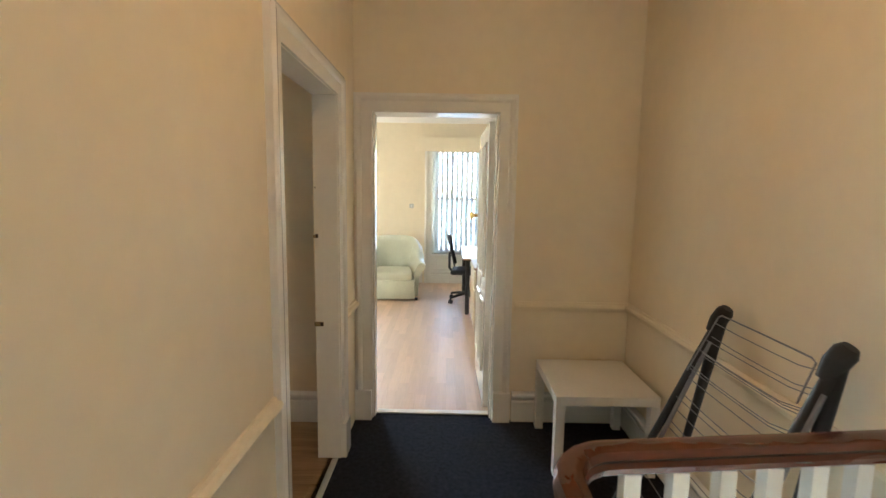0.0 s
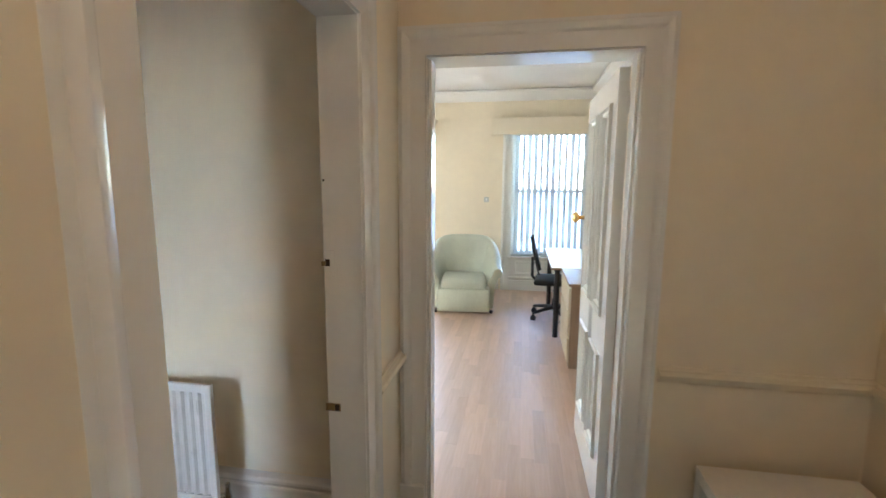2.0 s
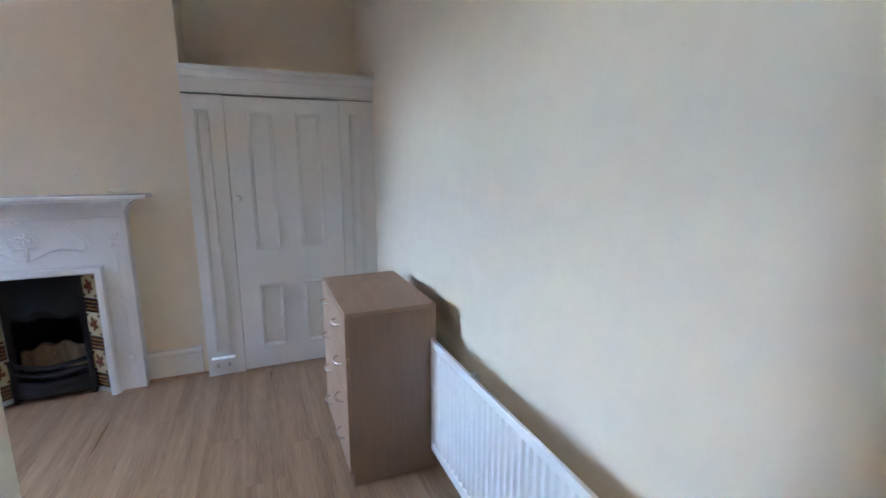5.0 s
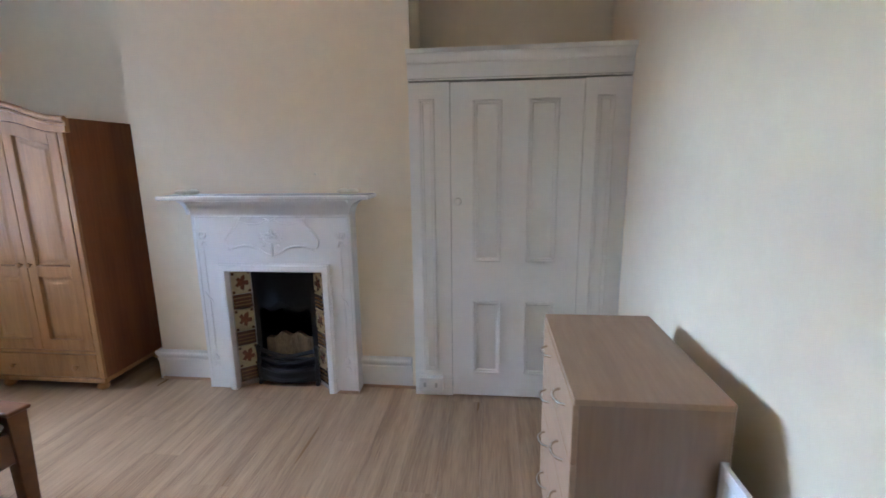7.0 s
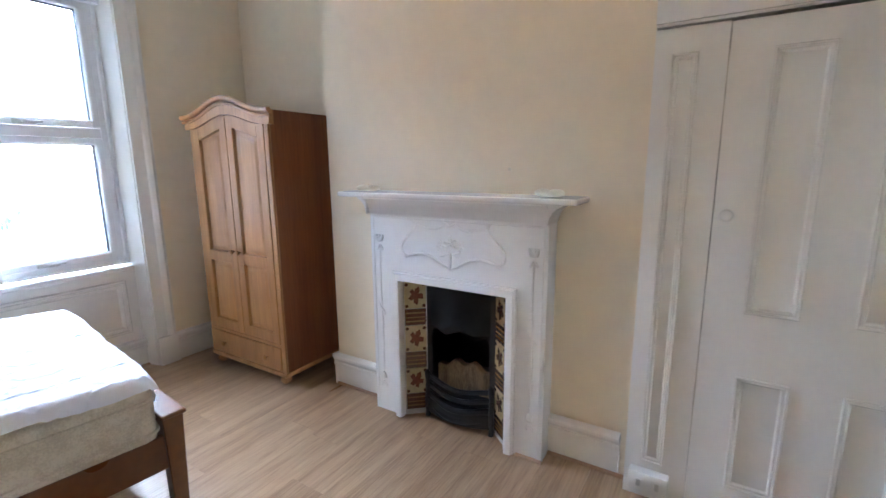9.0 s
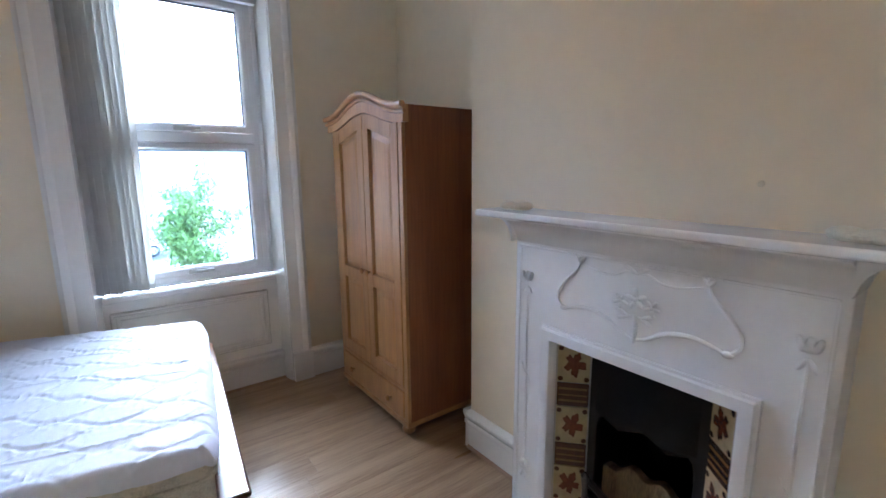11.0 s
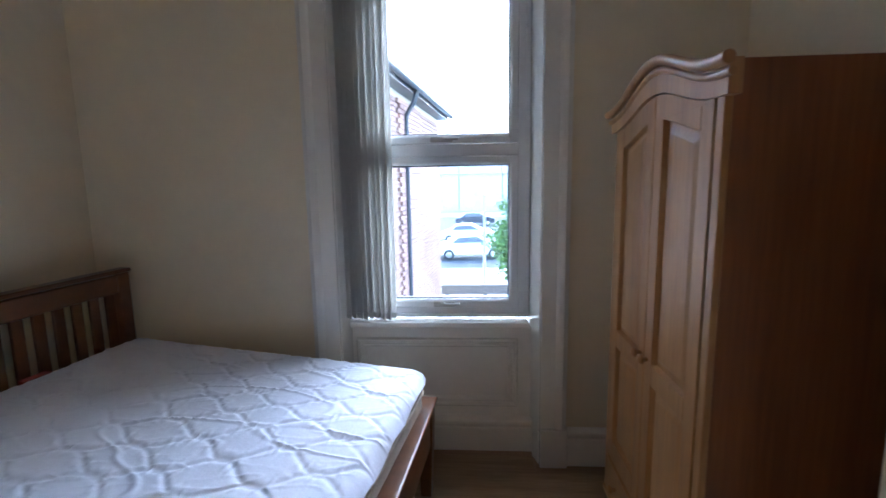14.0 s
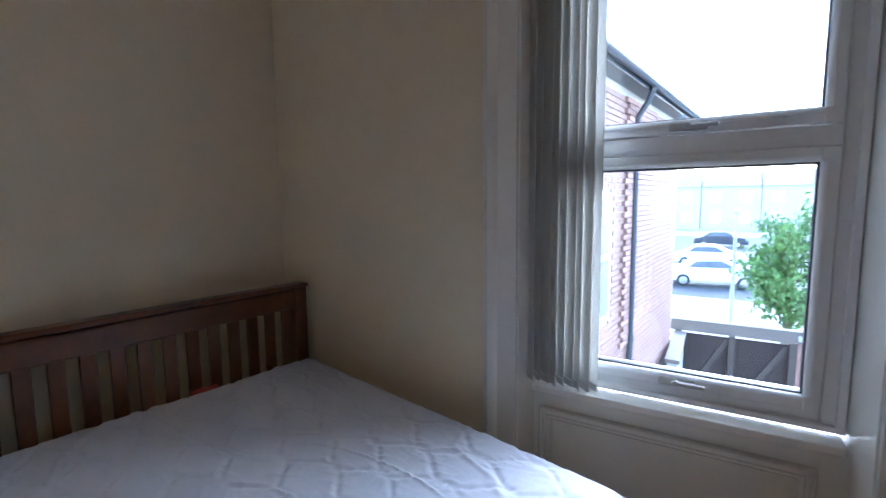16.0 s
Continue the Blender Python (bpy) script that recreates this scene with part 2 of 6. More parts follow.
def tube(bm, points, r, n=8, closed=False):
    """A round bar along points; r may be one radius or one for each point."""
    pts = [Vector(p) for p in points]
    k = len(pts)
    rings = []
    last = None
    for i, p in enumerate(pts):
        d = (pts[(i + 1) % k] - pts[i - 1]) if closed else (pts[min(i + 1, k - 1)] - pts[max(i - 1, 0)])
        d.normalize()
        ref = last if last is not None else (Vector((0, 0, 1)) if abs(d.z) < 0.9 else Vector((1, 0, 0)))
        u = (ref - d * ref.dot(d)).normalized()
        last = u
        w = d.cross(u)
        rad = r[i] if isinstance(r, (list, tuple)) else r
        rings.append([bm.verts.new(p + (u * math.cos(2 * math.pi * j / n) + w * math.sin(2 * math.pi * j / n)) * rad) for j in range(n)])
    pairs = list(zip(rings, rings[1:])) + ([(rings[-1], rings[0])] if closed else [])
    for a, b in pairs:
        for j in range(n):
            bm.faces.new((a[j], a[(j + 1) % n], b[(j + 1) % n], b[j]))
    if not closed:
        bm.faces.new(rings[0][::-1])
        bm.faces.new(rings[-1])


def blob(bm, centre, size, n=10, m=None):
    """A rounded lump."""
    c = Vector(centre)
    mm = (m or Matrix()) @ Matrix.Translation(c) @ Matrix.Diagonal((*size, 1))
    bmesh.ops.create_uvsphere(bm, u_segments=n, v_segments=max(5, n // 2 + 1), radius=1.0, matrix=mm)


def cushion(bm, x0, x1, y0, y1, z0, z1, r=0.05, seg=4, puff=0.0, m=None):
    """A soft block with well rounded edges."""
    tmp = bmesh.new()
    box(tmp, x0, x1, y0, y1, z0, z1)
    bmesh.ops.bevel(tmp, geom=tmp.edges[:], offset=r, segments=seg, affect='EDGES', profile=0.5)
    if puff:
        bmesh.ops.subdivide_edges(tmp, edges=[e for e in tmp.edges if e.calc_length() > 0.15], cuts=4, use_grid_fill=True)
        cx, cy = (x0 + x1) / 2, (y0 + y1) / 2
        for v in tmp.verts:
            u, w = (v.co.x - cx) / (x1 - x0) * 2, (v.co.y - cy) / (y1 - y0) * 2
            if v.co.z > (z0 + z1) / 2:
                v.co.z += puff * max(0, 1 - u * u) * max(0, 1 - w * w)
    copy = {v: bm.verts.new(m @ v.co if m else v.co) for v in tmp.verts}
    for f in tmp.faces:
        bm.faces.new([copy[v] for v in f.verts])
    tmp.free()


def moulding_frame(bm, u0, u1, v0, v1, w, d, m):
    """A mitred picture-frame moulding in the plane u, v; its ridge stands d proud (along local y negative)."""
    def ring(inset, depth):
        return [bm.verts.new(m @ Vector((u, -depth, v))) for u, v in ((u0 + inset, v0 + inset), (u1 - inset, v0 + inset), (u1 - inset, v1 - inset), (u0 + inset, v1 - inset))]
    rings = [ring(0, 0), ring(0, d * 0.75), ring(w * 0.10, d), ring(w * 0.28, d), ring(w * 0.38, d * 0.55), ring(w * 0.52, d * 0.45), ring(w * 0.60, d * 0.62), ring(w * 0.78, d * 0.55), ring(w, 0.0)]
    for a, b in zip(rings, rings[1:]):
        for i in range(4):
            bm.faces.new((a[i], a[(i + 1) % 4], b[(i + 1) % 4], b[i]))


def finish(name, bm, mat, bevel=0.0, smooth=True):
    bmesh.ops.recalc_face_normals(bm, faces=bm.faces[:])
    me = bpy.data.meshes.new(name)
    bm.to_mesh(me)
    bm.free()
    me.materials.append(mat)
    if smooth:
        me.shade_smooth()
        me.set_sharp_from_angle(angle=radians(38))
    ob = new(name, me)
    if bevel:
        mod = ob.modifiers.new("edge", 'BEVEL')
        mod.width, mod.segments, mod.limit_method, mod.angle_limit = bevel, 2, 'ANGLE', radians(40)
        mod.harden_normals = True
    return ob


def thing(name, at, label, category, rz=0.0, group="", world_built=True):
    """An Empty at a thing's base. Parts are built in world metres, or round the Empty when world_built is off."""
    ob = new(name)
    ob.empty_display_size = 0.1
    ob.matrix_world = pose(*at, 0, 0, rz)
    WORLD_BUILT[ob.name] = Vector(at) if world_built else Vector((0, 0, 0))
    return tagged(ob, label, category, group)


def part(name, bm, mat, parent, label="", bevel=0.0, smooth=True):
    root = WORLD_BUILT[parent.name]
    if root.length:
        bmesh.ops.translate(bm, verts=bm.verts[:], vec=-root)
    ob = finish(name, bm, mat, bevel, smooth)
    ob.parent = parent
    WORLD_BUILT[ob.name] = root
    if label:
        ob["label"] = label
    return ob


def solo(name, bm, mat, label, category, bevel=0.0, kind="", group="", smooth=True):
    ob = finish(name, bm, mat, bevel, smooth)
    WORLD_BUILT[ob.name] = Vector((0, 0, 0))
    return tagged(ob, label, category, group, kind)


def structure(name, bm, mat, label, category, bevel=0.0, smooth=True):
    return solo(name, bm, mat, label, category, bevel, "structure", smooth=smooth)


def boxes(*lists):
    bm = bmesh.new()
    for b in lists:
        box(bm, *b)
    return bm


def cut_wall(along, a, b, low, high, z0, z1, holes):
    """A wall of real thickness along x or y from a to b, between low and high on the other axis, with openings (from, to, bottom, top)."""
    bm = bmesh.new()
    spans = [a]
    for h in sorted(holes):
        spans += [h[0], h[1]]
    spans.append(b)
    def put(p, q, r, s):
        if q - p > 1e-4 and s - r > 1e-4:
            if along == "x":
                box(bm, p, q, low, high, r, s)
            else:
                box(bm, low, high, p, q, r, s)
    for i in range(0, len(spans), 2):
        put(spans[i], spans[i + 1], z0, z1)
    for h in holes:
        put(h[0], h[1], z0, h[2])
        put(h[0], h[1], h[3], z1)
    bmesh.ops.remove_doubles(bm, verts=bm.verts[:], dist=1e-5)
    return bm


# ---------------------------------------------------------------- plan
H = 2.82                                   # storey height
HALL_X0, HALL_X1, HALL_Y1 = -0.27, 1.505, 4.22
BED_Y1 = 4.16                              # wall with the radiator
BED_X1 = -1.10                             # wall behind the headboard
DOORWALL_X = -0.380                        # room side of the wall with the room's doorway
STUB_Y = 2.905
WIN_Y = -0.11                              # room face of the wall with the window
BREAST_X, ALCOVE_X = -3.86, -4.27
BREAST_Y0, BREAST_Y1 = 1.192, 2.96
FRONT_Y0, FRONT_Y1, FRONT_X1, FRONT_X0 = 4.37, 8.95, 1.22, -3.6
DOOR_Y0, DOOR_Y1 = 2.935, 3.745            # bedroom doorway
FD_X0, FD_X1 = -0.16, 0.64                 # doorway of the front room
DOOR_H = 2.003

# floors
structure("floor_hall", boxes((-0.33, 0.66, -0.8, 2.29, -0.2, 0), (-0.33, HALL_X1, 2.29, 4.30, -0.2, 0)), CARPET, "dark navy ribbed carpet on the landing", "carpet")
floor_bedroom = structure("floor_bedroom", boxes((-4.4, -0.33, -0.45, 4.3, -0.2, -0.012)), MORTAR, "light oak laminate floor of the bedroom", "floor")
floor_front = structure("floor_front", boxes((-3.7, 1.4, 4.30, 9.1, -0.2, -0.012)), MORTAR, "beech block laminate floor of the front room", "floor")
structure("stairwell_floor", boxes((0.66, 1.7, -0.8, 2.29, -2.8, -2.6)), CARPET, "dark carpet at the foot of the stairwell", "floor")

# walls
structure("wall_hall_far", cut_wall("x", HALL_X0, HALL_X1 + 0.15, HALL_Y1, FRONT_Y0, 0, H, [(FD_X0, FD_X1, 0, DOOR_H)]), CREAM, "cream painted wall with the front room's doorway", "wall")
structure("wall_hall_door", cut_wall("y", -0.6, HALL_Y1, DOORWALL_X, HALL_X0, -0.15, H, [(DOOR_Y0, DOOR_Y1, -0.15, DOOR_H)]), CREAM, "cream painted landing wall with a doorway", "wall")
structure("wall_hall_right", boxes((HALL_X1, HALL_X1 + 0.15, -0.8, HALL_Y1, -2.6, H)), CREAM, "cream painted landing wall", "wall")
structure("wall_hall_back", boxes((DOORWALL_X, HALL_X1 + 0.15, -0.95, -0.8, -2.6, H)), CREAM, "cream painted wall at the back of the landing", "wall")
structure("wall_bed_radiator", boxes((ALCOVE_X - 0.2, DOORWALL_X, BED_Y1, FRONT_Y0, -0.15, H)), CREAM, "cream painted wall behind the radiator", "wall")
# unseen stub, added to cast the shadow edge on the radiator wall
structure("wall_bed_return", boxes((-1.44, DOORWALL_X, STUB_Y - 0.12, STUB_Y, -0.15, H)), CREAM, "unseen cream painted wall stub by the doorway, added to block window light", "wall")
structure("wall_bed_head", boxes((BED_X1, BED_X1 + 0.12, WIN_Y, STUB_Y - 0.12, -0.15, H)), CREAM, "cream painted wall behind the headboard", "wall")
W0, W1, WTOP = -3.385, -2.365, 2.46        # the window's opening
structure("wall_bed_window", cut_wall("x", ALCOVE_X - 0.2, DOORWALL_X, -0.45, WIN_Y, -0.15, H, [(W0, W1, -0.15, WTOP)]), CREAM, "cream painted wall round the sash window", "wall")
structure("wall_bed_alcove", boxes((ALCOVE_X - 0.2, ALCOVE_X, WIN_Y, BED_Y1, -0.15, H)), CREAM, "cream painted alcove wall beside the chimney breast", "wall")
structure("chimney_breast", cut_wall("y", BREAST_Y0, BREAST_Y1, ALCOVE_X, BREAST_X, -0.15, H, [(1.79, 2.41, -0.15, 0.80)]), CREAM, "cream painted chimney breast", "wall")
FW0, FW1, FWB, FWT = 0.07, 1.12, 0.50, 2.36
SW0, SW1 = -3.0, -1.25
structure("wall_front_window", cut_wall("x", FRONT_X0 - 0.15, FRONT_X1 + 0.15, FRONT_Y1, 9.3, -0.15, 2.80, [(SW0, SW1, FWB, FWT), (FW0, FW1, FWB, FWT)]), CREAM, "cream painted front wall with tall windows", "wall")
structure("wall_front_right", boxes((FRONT_X1, FRONT_X1 + 0.15, FRONT_Y0, FRONT_Y1, -0.15, 2.80)), CREAM, "cream painted side wall of the front room", "wall")
structure("wall_front_left", boxes((FRONT_X0 - 0.15, FRONT_X0, FRONT_Y0, FRONT_Y1, -0.15, 2.80)), CREAM, "cream painted far side wall of the front room", "wall")

# ceilings
structure("ceiling_hall", boxes((DOORWALL_X, HALL_X1 + 0.15, -0.95, HALL_Y1, H, H + 0.15)), CEIL, "white landing ceiling", "ceiling")
structure("ceiling_bedroom", boxes((ALCOVE_X - 0.2, DOORWALL_X - 0.001, -0.45, FRONT_Y0 - 0.1, H, H + 0.15)), CEIL, "white bedroom ceiling", "ceiling")
structure("ceiling_front", boxes((FRONT_X0 - 0.15, FRONT_X1 + 0.15, FRONT_Y0, 9.3, 2.80, 2.95)), CEIL, "white front room ceiling", "ceiling")

# ---------------------------------------------------------------- trim
SKIRT = [(0, 0), (0.019, 0), (0.019, 0.128), (0.027, 0.131), (0.029, 0.140), (0.026, 0.148), (0.021, 0.151), (0.024, 0.160), (0.034, 0.170), (0.040, 0.180), (0.040, 0.192), (0.034, 0.199), (0, 0.205)]
DADO = [(0, 0), (0.010, 0.0), (0.014, 0.012), (0.028, 0.018), (0.034, 0.034), (0.028, 0.046), (0.014, 0.050), (0.010, 0.062), (0, 0.062)]
CORNICE = [(0, 0), (0.02, -0.0), (0.11, 0.09), (0.13, 0.10), (0.13, 0.13), (0, 0.13)]


def skirting(name, p0, p1, out, label="white painted moulded skirting board"):
    bm = bmesh.new()
    rail(bm, SKIRT, p0, p1, out)
    return structure(name, bm, WHITE, label, "skirting")


def dado(name, p0, p1, out):
    bm = bmesh.new()
    rail(bm, DADO, p0, p1, out)
    return structure(name, bm, CREAM, "cream painted dado rail", "dado rail")


Z_DADO = 0.755
dado("trim_dado_far", (FD_X1 + 0.125, HALL_Y1, Z_DADO), (HALL_X1, HALL_Y1, Z_DADO), (0, -1, 0))
dado("trim_dado_right", (HALL_X1, -0.8, Z_DADO), (HALL_X1, HALL_Y1 - 0.035, Z_DADO), (-1, 0, 0))
dado("trim_dado_left", (HALL_X0, -0.8, 0.728), (HALL_X0, DOOR_Y0 - 0.105, 0.728), (1, 0, 0))
dado("trim_dado_nib", (HALL_X0, DOOR_Y1 + 0.11, Z_DADO), (HALL_X0, HALL_Y1 - 0.03, Z_DADO), (1, 0, 0))
skirting("baseboard_hall_far", (FD_X1 + 0.125, HALL_Y1, 0), (HALL_X1, HALL_Y1, 0), (0, -1, 0))
skirting("baseboard_hall_right", (HALL_X1, 2.45, 0), (HALL_X1, HALL_Y1 - 0.032, 0), (-1, 0, 0))
skirting("baseboard_hall_left", (HALL_X0, -0.8, 0), (HALL_X0, DOOR_Y0 - 0.11, 0), (1, 0, 0))
skirting("baseboard_radiator_wall", (-3.72, BED_Y1, 0), (DOORWALL_X, BED_Y1, 0), (0, -1, 0))
skirting("baseboard_window_right", (ALCOVE_X, WIN_Y, 0), (W0 - 0.13, WIN_Y, 0), (0, 1, 0))
skirting("baseboard_window_left", (W1 + 0.13, WIN_Y, 0), (BED_X1, WIN_Y, 0), (0, 1, 0))
skirting("baseboard_breast_a", (BREAST_X, BREAST_Y0, 0), (BREAST_X, 1.597, 0), (1, 0, 0))
skirting("baseboard_breast_b", (BREAST_X, 2.598, 0), (BREAST_X, 2.925, 0), (1, 0, 0))
skirting("baseboard_breast_return", (ALCOVE_X, BREAST_Y0, 0), (BREAST_X + 0.022, BREAST_Y0, 0), (0, -1, 0))
skirting("baseboard_alcove", (ALCOVE_X, WIN_Y + 0.03, 0), (ALCOVE_X, BREAST_Y0 - 0.03, 0), (1, 0, 0))
skirting("baseboard_head", (BED_X1, WIN_Y + 0.03, 0), (BED_X1, STUB_Y, 0), (-1, 0, 0))
skirting("baseboard_front_far", (FRONT_X0, FRONT_Y1, 0), (FW0 - 0.16, FRONT_Y1, 0), (0, -1, 0))
skirting("baseboard_front_sill", (FW0 - 0.02, FRONT_Y1, 0), (FRONT_X1, FRONT_Y1, 0), (0, -1, 0))
skirting("baseboard_front_right", (FRONT_X1, FRONT_Y0, 0), (FRONT_X1, FRONT_Y1 - 0.03, 0), (-1, 0, 0))

for nm, p0, p1, out in (("cornice_front_far", (FRONT_X0, FRONT_Y1, 2.66), (FRONT_X1, FRONT_Y1, 2.66), (0, -1, 0)),
                        ("cornice_front_right", (FRONT_X1, FRONT_Y0, 2.66), (FRONT_X1, FRONT_Y1, 2.66), (-1, 0, 0))):
    bm = bmesh.new()
    rail(bm, CORNICE, p0, p1, out)
    structure(nm, bm, CEIL, "white plaster cornice along the ceiling", "cornice")

# door casings: stepped boards round the doorways, with plinth blocks and a lining
ARCH = [(0, 0), (0.018, 0.0), (0.020, 0.060), (0.026, 0.066), (0.034, 0.074), (0.036, 0.090), (0.028, 0.098), (0.026, 0.108), (0, 0.108)]


def casing(name, along, a, b, face, sign, top, plinth=True, width=1.0, label="cream-white gloss painted door casing with plinth blocks"):
    """A moulded casing round an opening from a to b, on a wall face, standing out along sign."""
    group = thing(name, ((a + b) / 2 if along == "x" else face, face if along == "x" else (a + b) / 2, 0), label, "door frame")
    group["kind"] = "structure"
    out = Vector((0, sign, 0)) if along == "x" else Vector((sign, 0, 0))
    def at(s, z):
        return (s, face, z) if along == "x" else (face, s, z)
    way = Vector((1, 0, 0)) if along == "x" else Vector((0, 1, 0))
    prof = [(u, w * width) for u, w in ARCH]
    wd = 0.108 * width
    for side, s in ((-1, a), (1, b)):
        bm = bmesh.new()
        k = len(prof)
        foot = [bm.verts.new(Vector(at(s, 0.2 if plinth else 0.0)) + way * side * w + out * u) for u, w in prof]
        mitre = [bm.verts.new(Vector(at(s, top + w)) + way * side * w + out * u) for u, w in prof]
        bm.faces.new(foot)
        for i in range(k):
            bm.faces.new((foot[i], foot[(i + 1) % k], mitre[(i + 1) % k], mitre[i]))
        part("jamb_casing", bm, WHITE, group)
        if plinth:
            bm = bmesh.new()
            rail(bm, [(0, 0), (0.042, 0), (0.042, wd + 0.006), (0, wd + 0.006)], at(s, 0), at(s, 0.205), out, way * side)
            part("plinth_block", bm, WHITE, group, bevel=0.004)
    bm = bmesh.new()
    k = len(prof)
    lo = [bm.verts.new(Vector(at(a, top)) - way * w + out * u + Vector((0, 0, w))) for u, w in prof]
    hi = [bm.verts.new(Vector(at(b, top)) + way * w + out * u + Vector((0, 0, w))) for u, w in prof]
    bm.faces.new(lo)
    bm.faces.new(hi[::-1])
    for i in range(k):
        bm.faces.new((lo[i], lo[(i + 1) % k], hi[(i + 1) % k], hi[i]))
    part("head_casing", bm, WHITE, group)
    return group


hall_case = casing("door_frame_front", "x", FD_X0, FD_X1, HALL_Y1, -1, DOOR_H)
bed_case = casing("door_frame_bedroom", "y", DOOR_Y0, DOOR_Y1, HALL_X0, 1, DOOR_H)


def lining(parent, bm):
    part("lining", bm, WHITE, parent, bevel=0.003)


lining(hall_case, boxes((FD_X0, FD_X0 + 0.006, HALL_Y1 - 0.01, FRONT_Y0 + 0.01, 0, DOOR_H), (FD_X1 - 0.006, FD_X1, HALL_Y1 - 0.01, FRONT_Y0 + 0.01, 0, DOOR_H), (FD_X0 + 0.006, FD_X1 - 0.006, HALL_Y1 - 0.01, FRONT_Y0 + 0.01, DOOR_H - 0.006, DOOR_H),
                        (FD_X0 + 0.006, FD_X0 + 0.018, HALL_Y1 + 0.02, HALL_Y1 + 0.08, 0, DOOR_H - 0.006), (FD_X1 - 0.018, FD_X1 - 0.006, HALL_Y1 + 0.02, HALL_Y1 + 0.08, 0, DOOR_H - 0.006)))
lining(bed_case, boxes((DOORWALL_X - 0.01, HALL_X0 + 0.01, DOOR_Y0, DOOR_Y0 + 0.006, 0, DOOR_H), (DOORWALL_X - 0.01, HALL_X0 + 0.01, DOOR_Y1 - 0.006, DOOR_Y1, 0, DOOR_H), (DOORWALL_X - 0.01, HALL_X0 + 0.01, DOOR_Y0 + 0.006, DOOR_Y1 - 0.006, DOOR_H - 0.006, DOOR_H)))
structure("threshold_front", boxes((FD_X0 + 0.01, FD_X1 - 0.01, HALL_Y1 + 0.06, HALL_Y1 + 0.11, 0, 0.010)), WHITE, "white threshold strip between carpet and laminate", "threshold", bevel=0.003)
structure("threshold_bedroom", boxes((DOORWALL_X + 0.075, DOORWALL_X + 0.11, DOOR_Y0 + 0.01, DOOR_Y1 - 0.02, 0, 0.010)), CHROME, "thin metal threshold strip in the doorway", "threshold", bevel=0.003)

# strike plates and old fixing marks on the bedroom door's jamb
JY = DOOR_Y1 - 0.006
strike = thing("strike_plate", (-0.37, JY, 1.255), "worn brass lock keep let into the white jamb", "lock keep")
part("plate", boxes((-0.386, -0.350, JY - 0.003, JY, 1.222, 1.305)), WHITE, strike, "painted-over plate", bevel=0.001)
# dark slab on the plate, its colour stands for the shaded hole
part("recess", boxes((-0.381, -0.367, JY - 0.005, JY - 0.003, 1.255, 1.277)), DARKHOLE, strike)
bm = bmesh.new()
cushion(bm, -0.392, -0.379, JY - 0.013, JY - 0.003, 1.256, 1.272, 0.003, 2)
part("lip", bm, DULLBRASS, strike)
for zz in (1.233, 1.294):
    bm = bmesh.new()
    lathe(bm, [(0.003, 0), (0.0027, 0.001), (0.001, 0.0014)], 10, Matrix.Translation((-0.371, JY - 0.003, zz)) @ pose(0, 0, 0, 90))
    part("screw", bm, WHITE, strike)
strike2 = thing("strike_plate", (-0.37, JY, 0.785), "small brass latch keep on the white jamb", "lock keep")
part("plate", boxes((-0.395, -0.345, JY - 0.004, JY, 0.770, 0.795)), DULLBRASS, strike2)
# same dark slab for the shade inside the latch hole
part("recess", boxes((-0.362, -0.348, JY - 0.007, JY - 0.004, 0.772, 0.793)), DARKHOLE, strike2)
bm = bmesh.new()
lathe(bm, [(0.0034, 0), (0.003, 0.003), (0.001, 0.004)], 10, Matrix.Translation((-0.381, JY, 1.523)) @ pose(0, 0, 0, 90))
solo("screw", bm, DARKHOLE, "small dark screw in the white jamb", "screw")


# ---------------------------------------------------------------- panelled doors
def panelled(parent, x0, x1, z0, z1, thick, panels, mat, both=False, m=Matrix(), sink=0.013, MW=0.034, MD=0.026):
    """A door leaf in the local xz plane, front towards -y: stiles and rails stand proud of sunk panels with mouldings."""
    xs = sorted({x0, x1, *[p[0] for p in panels], *[p[1] for p in panels]})
    zs = sorted({z0, z1, *[p[2] for p in panels], *[p[3] for p in panels]})
    bm = bmesh.new()
    for a, b in zip(xs, xs[1:]):
        for c, d in zip(zs, zs[1:]):
            mid = ((a + b) / 2, (c + d) / 2)
            sunk = any(p[0] < mid[0] < p[1] and p[2] < mid[1] < p[3] for p in panels)
            if not sunk:
                box(bm, a, b, -thick / 2, thick / 2, c, d, m)
    bmesh.ops.remove_doubles(bm, verts=bm.verts[:], dist=1e-5)
    part("leaf", bm, mat, parent)
    for p in panels:
        bm = bmesh.new()
        box(bm, p[0] - 0.004, p[1] + 0.004, -thick / 2 + sink, thick / 2 - sink, p[2] - 0.004, p[3] + 0.004, m)
        pan = part("panel", bm, mat, parent)
        bm = bmesh.new()
        moulding_frame(bm, p[0] - 0.006, p[1] + 0.006, p[2] - 0.006, p[3] + 0.006, MW, MD, m @ Matrix.Translation((0, -thick / 2 + sink - 0.001, 0)))
        if both:
            moulding_frame(bm, p[0] - 0.006, p[1] + 0.006, p[2] - 0.006, p[3] + 0.006, MW, MD, m @ Matrix.Translation((0, thick / 2 - sink + 0.001, 0)) @ Matrix.Diagonal((1, -1, 1, 1)))
        part("moulding", bm, mat, pan)


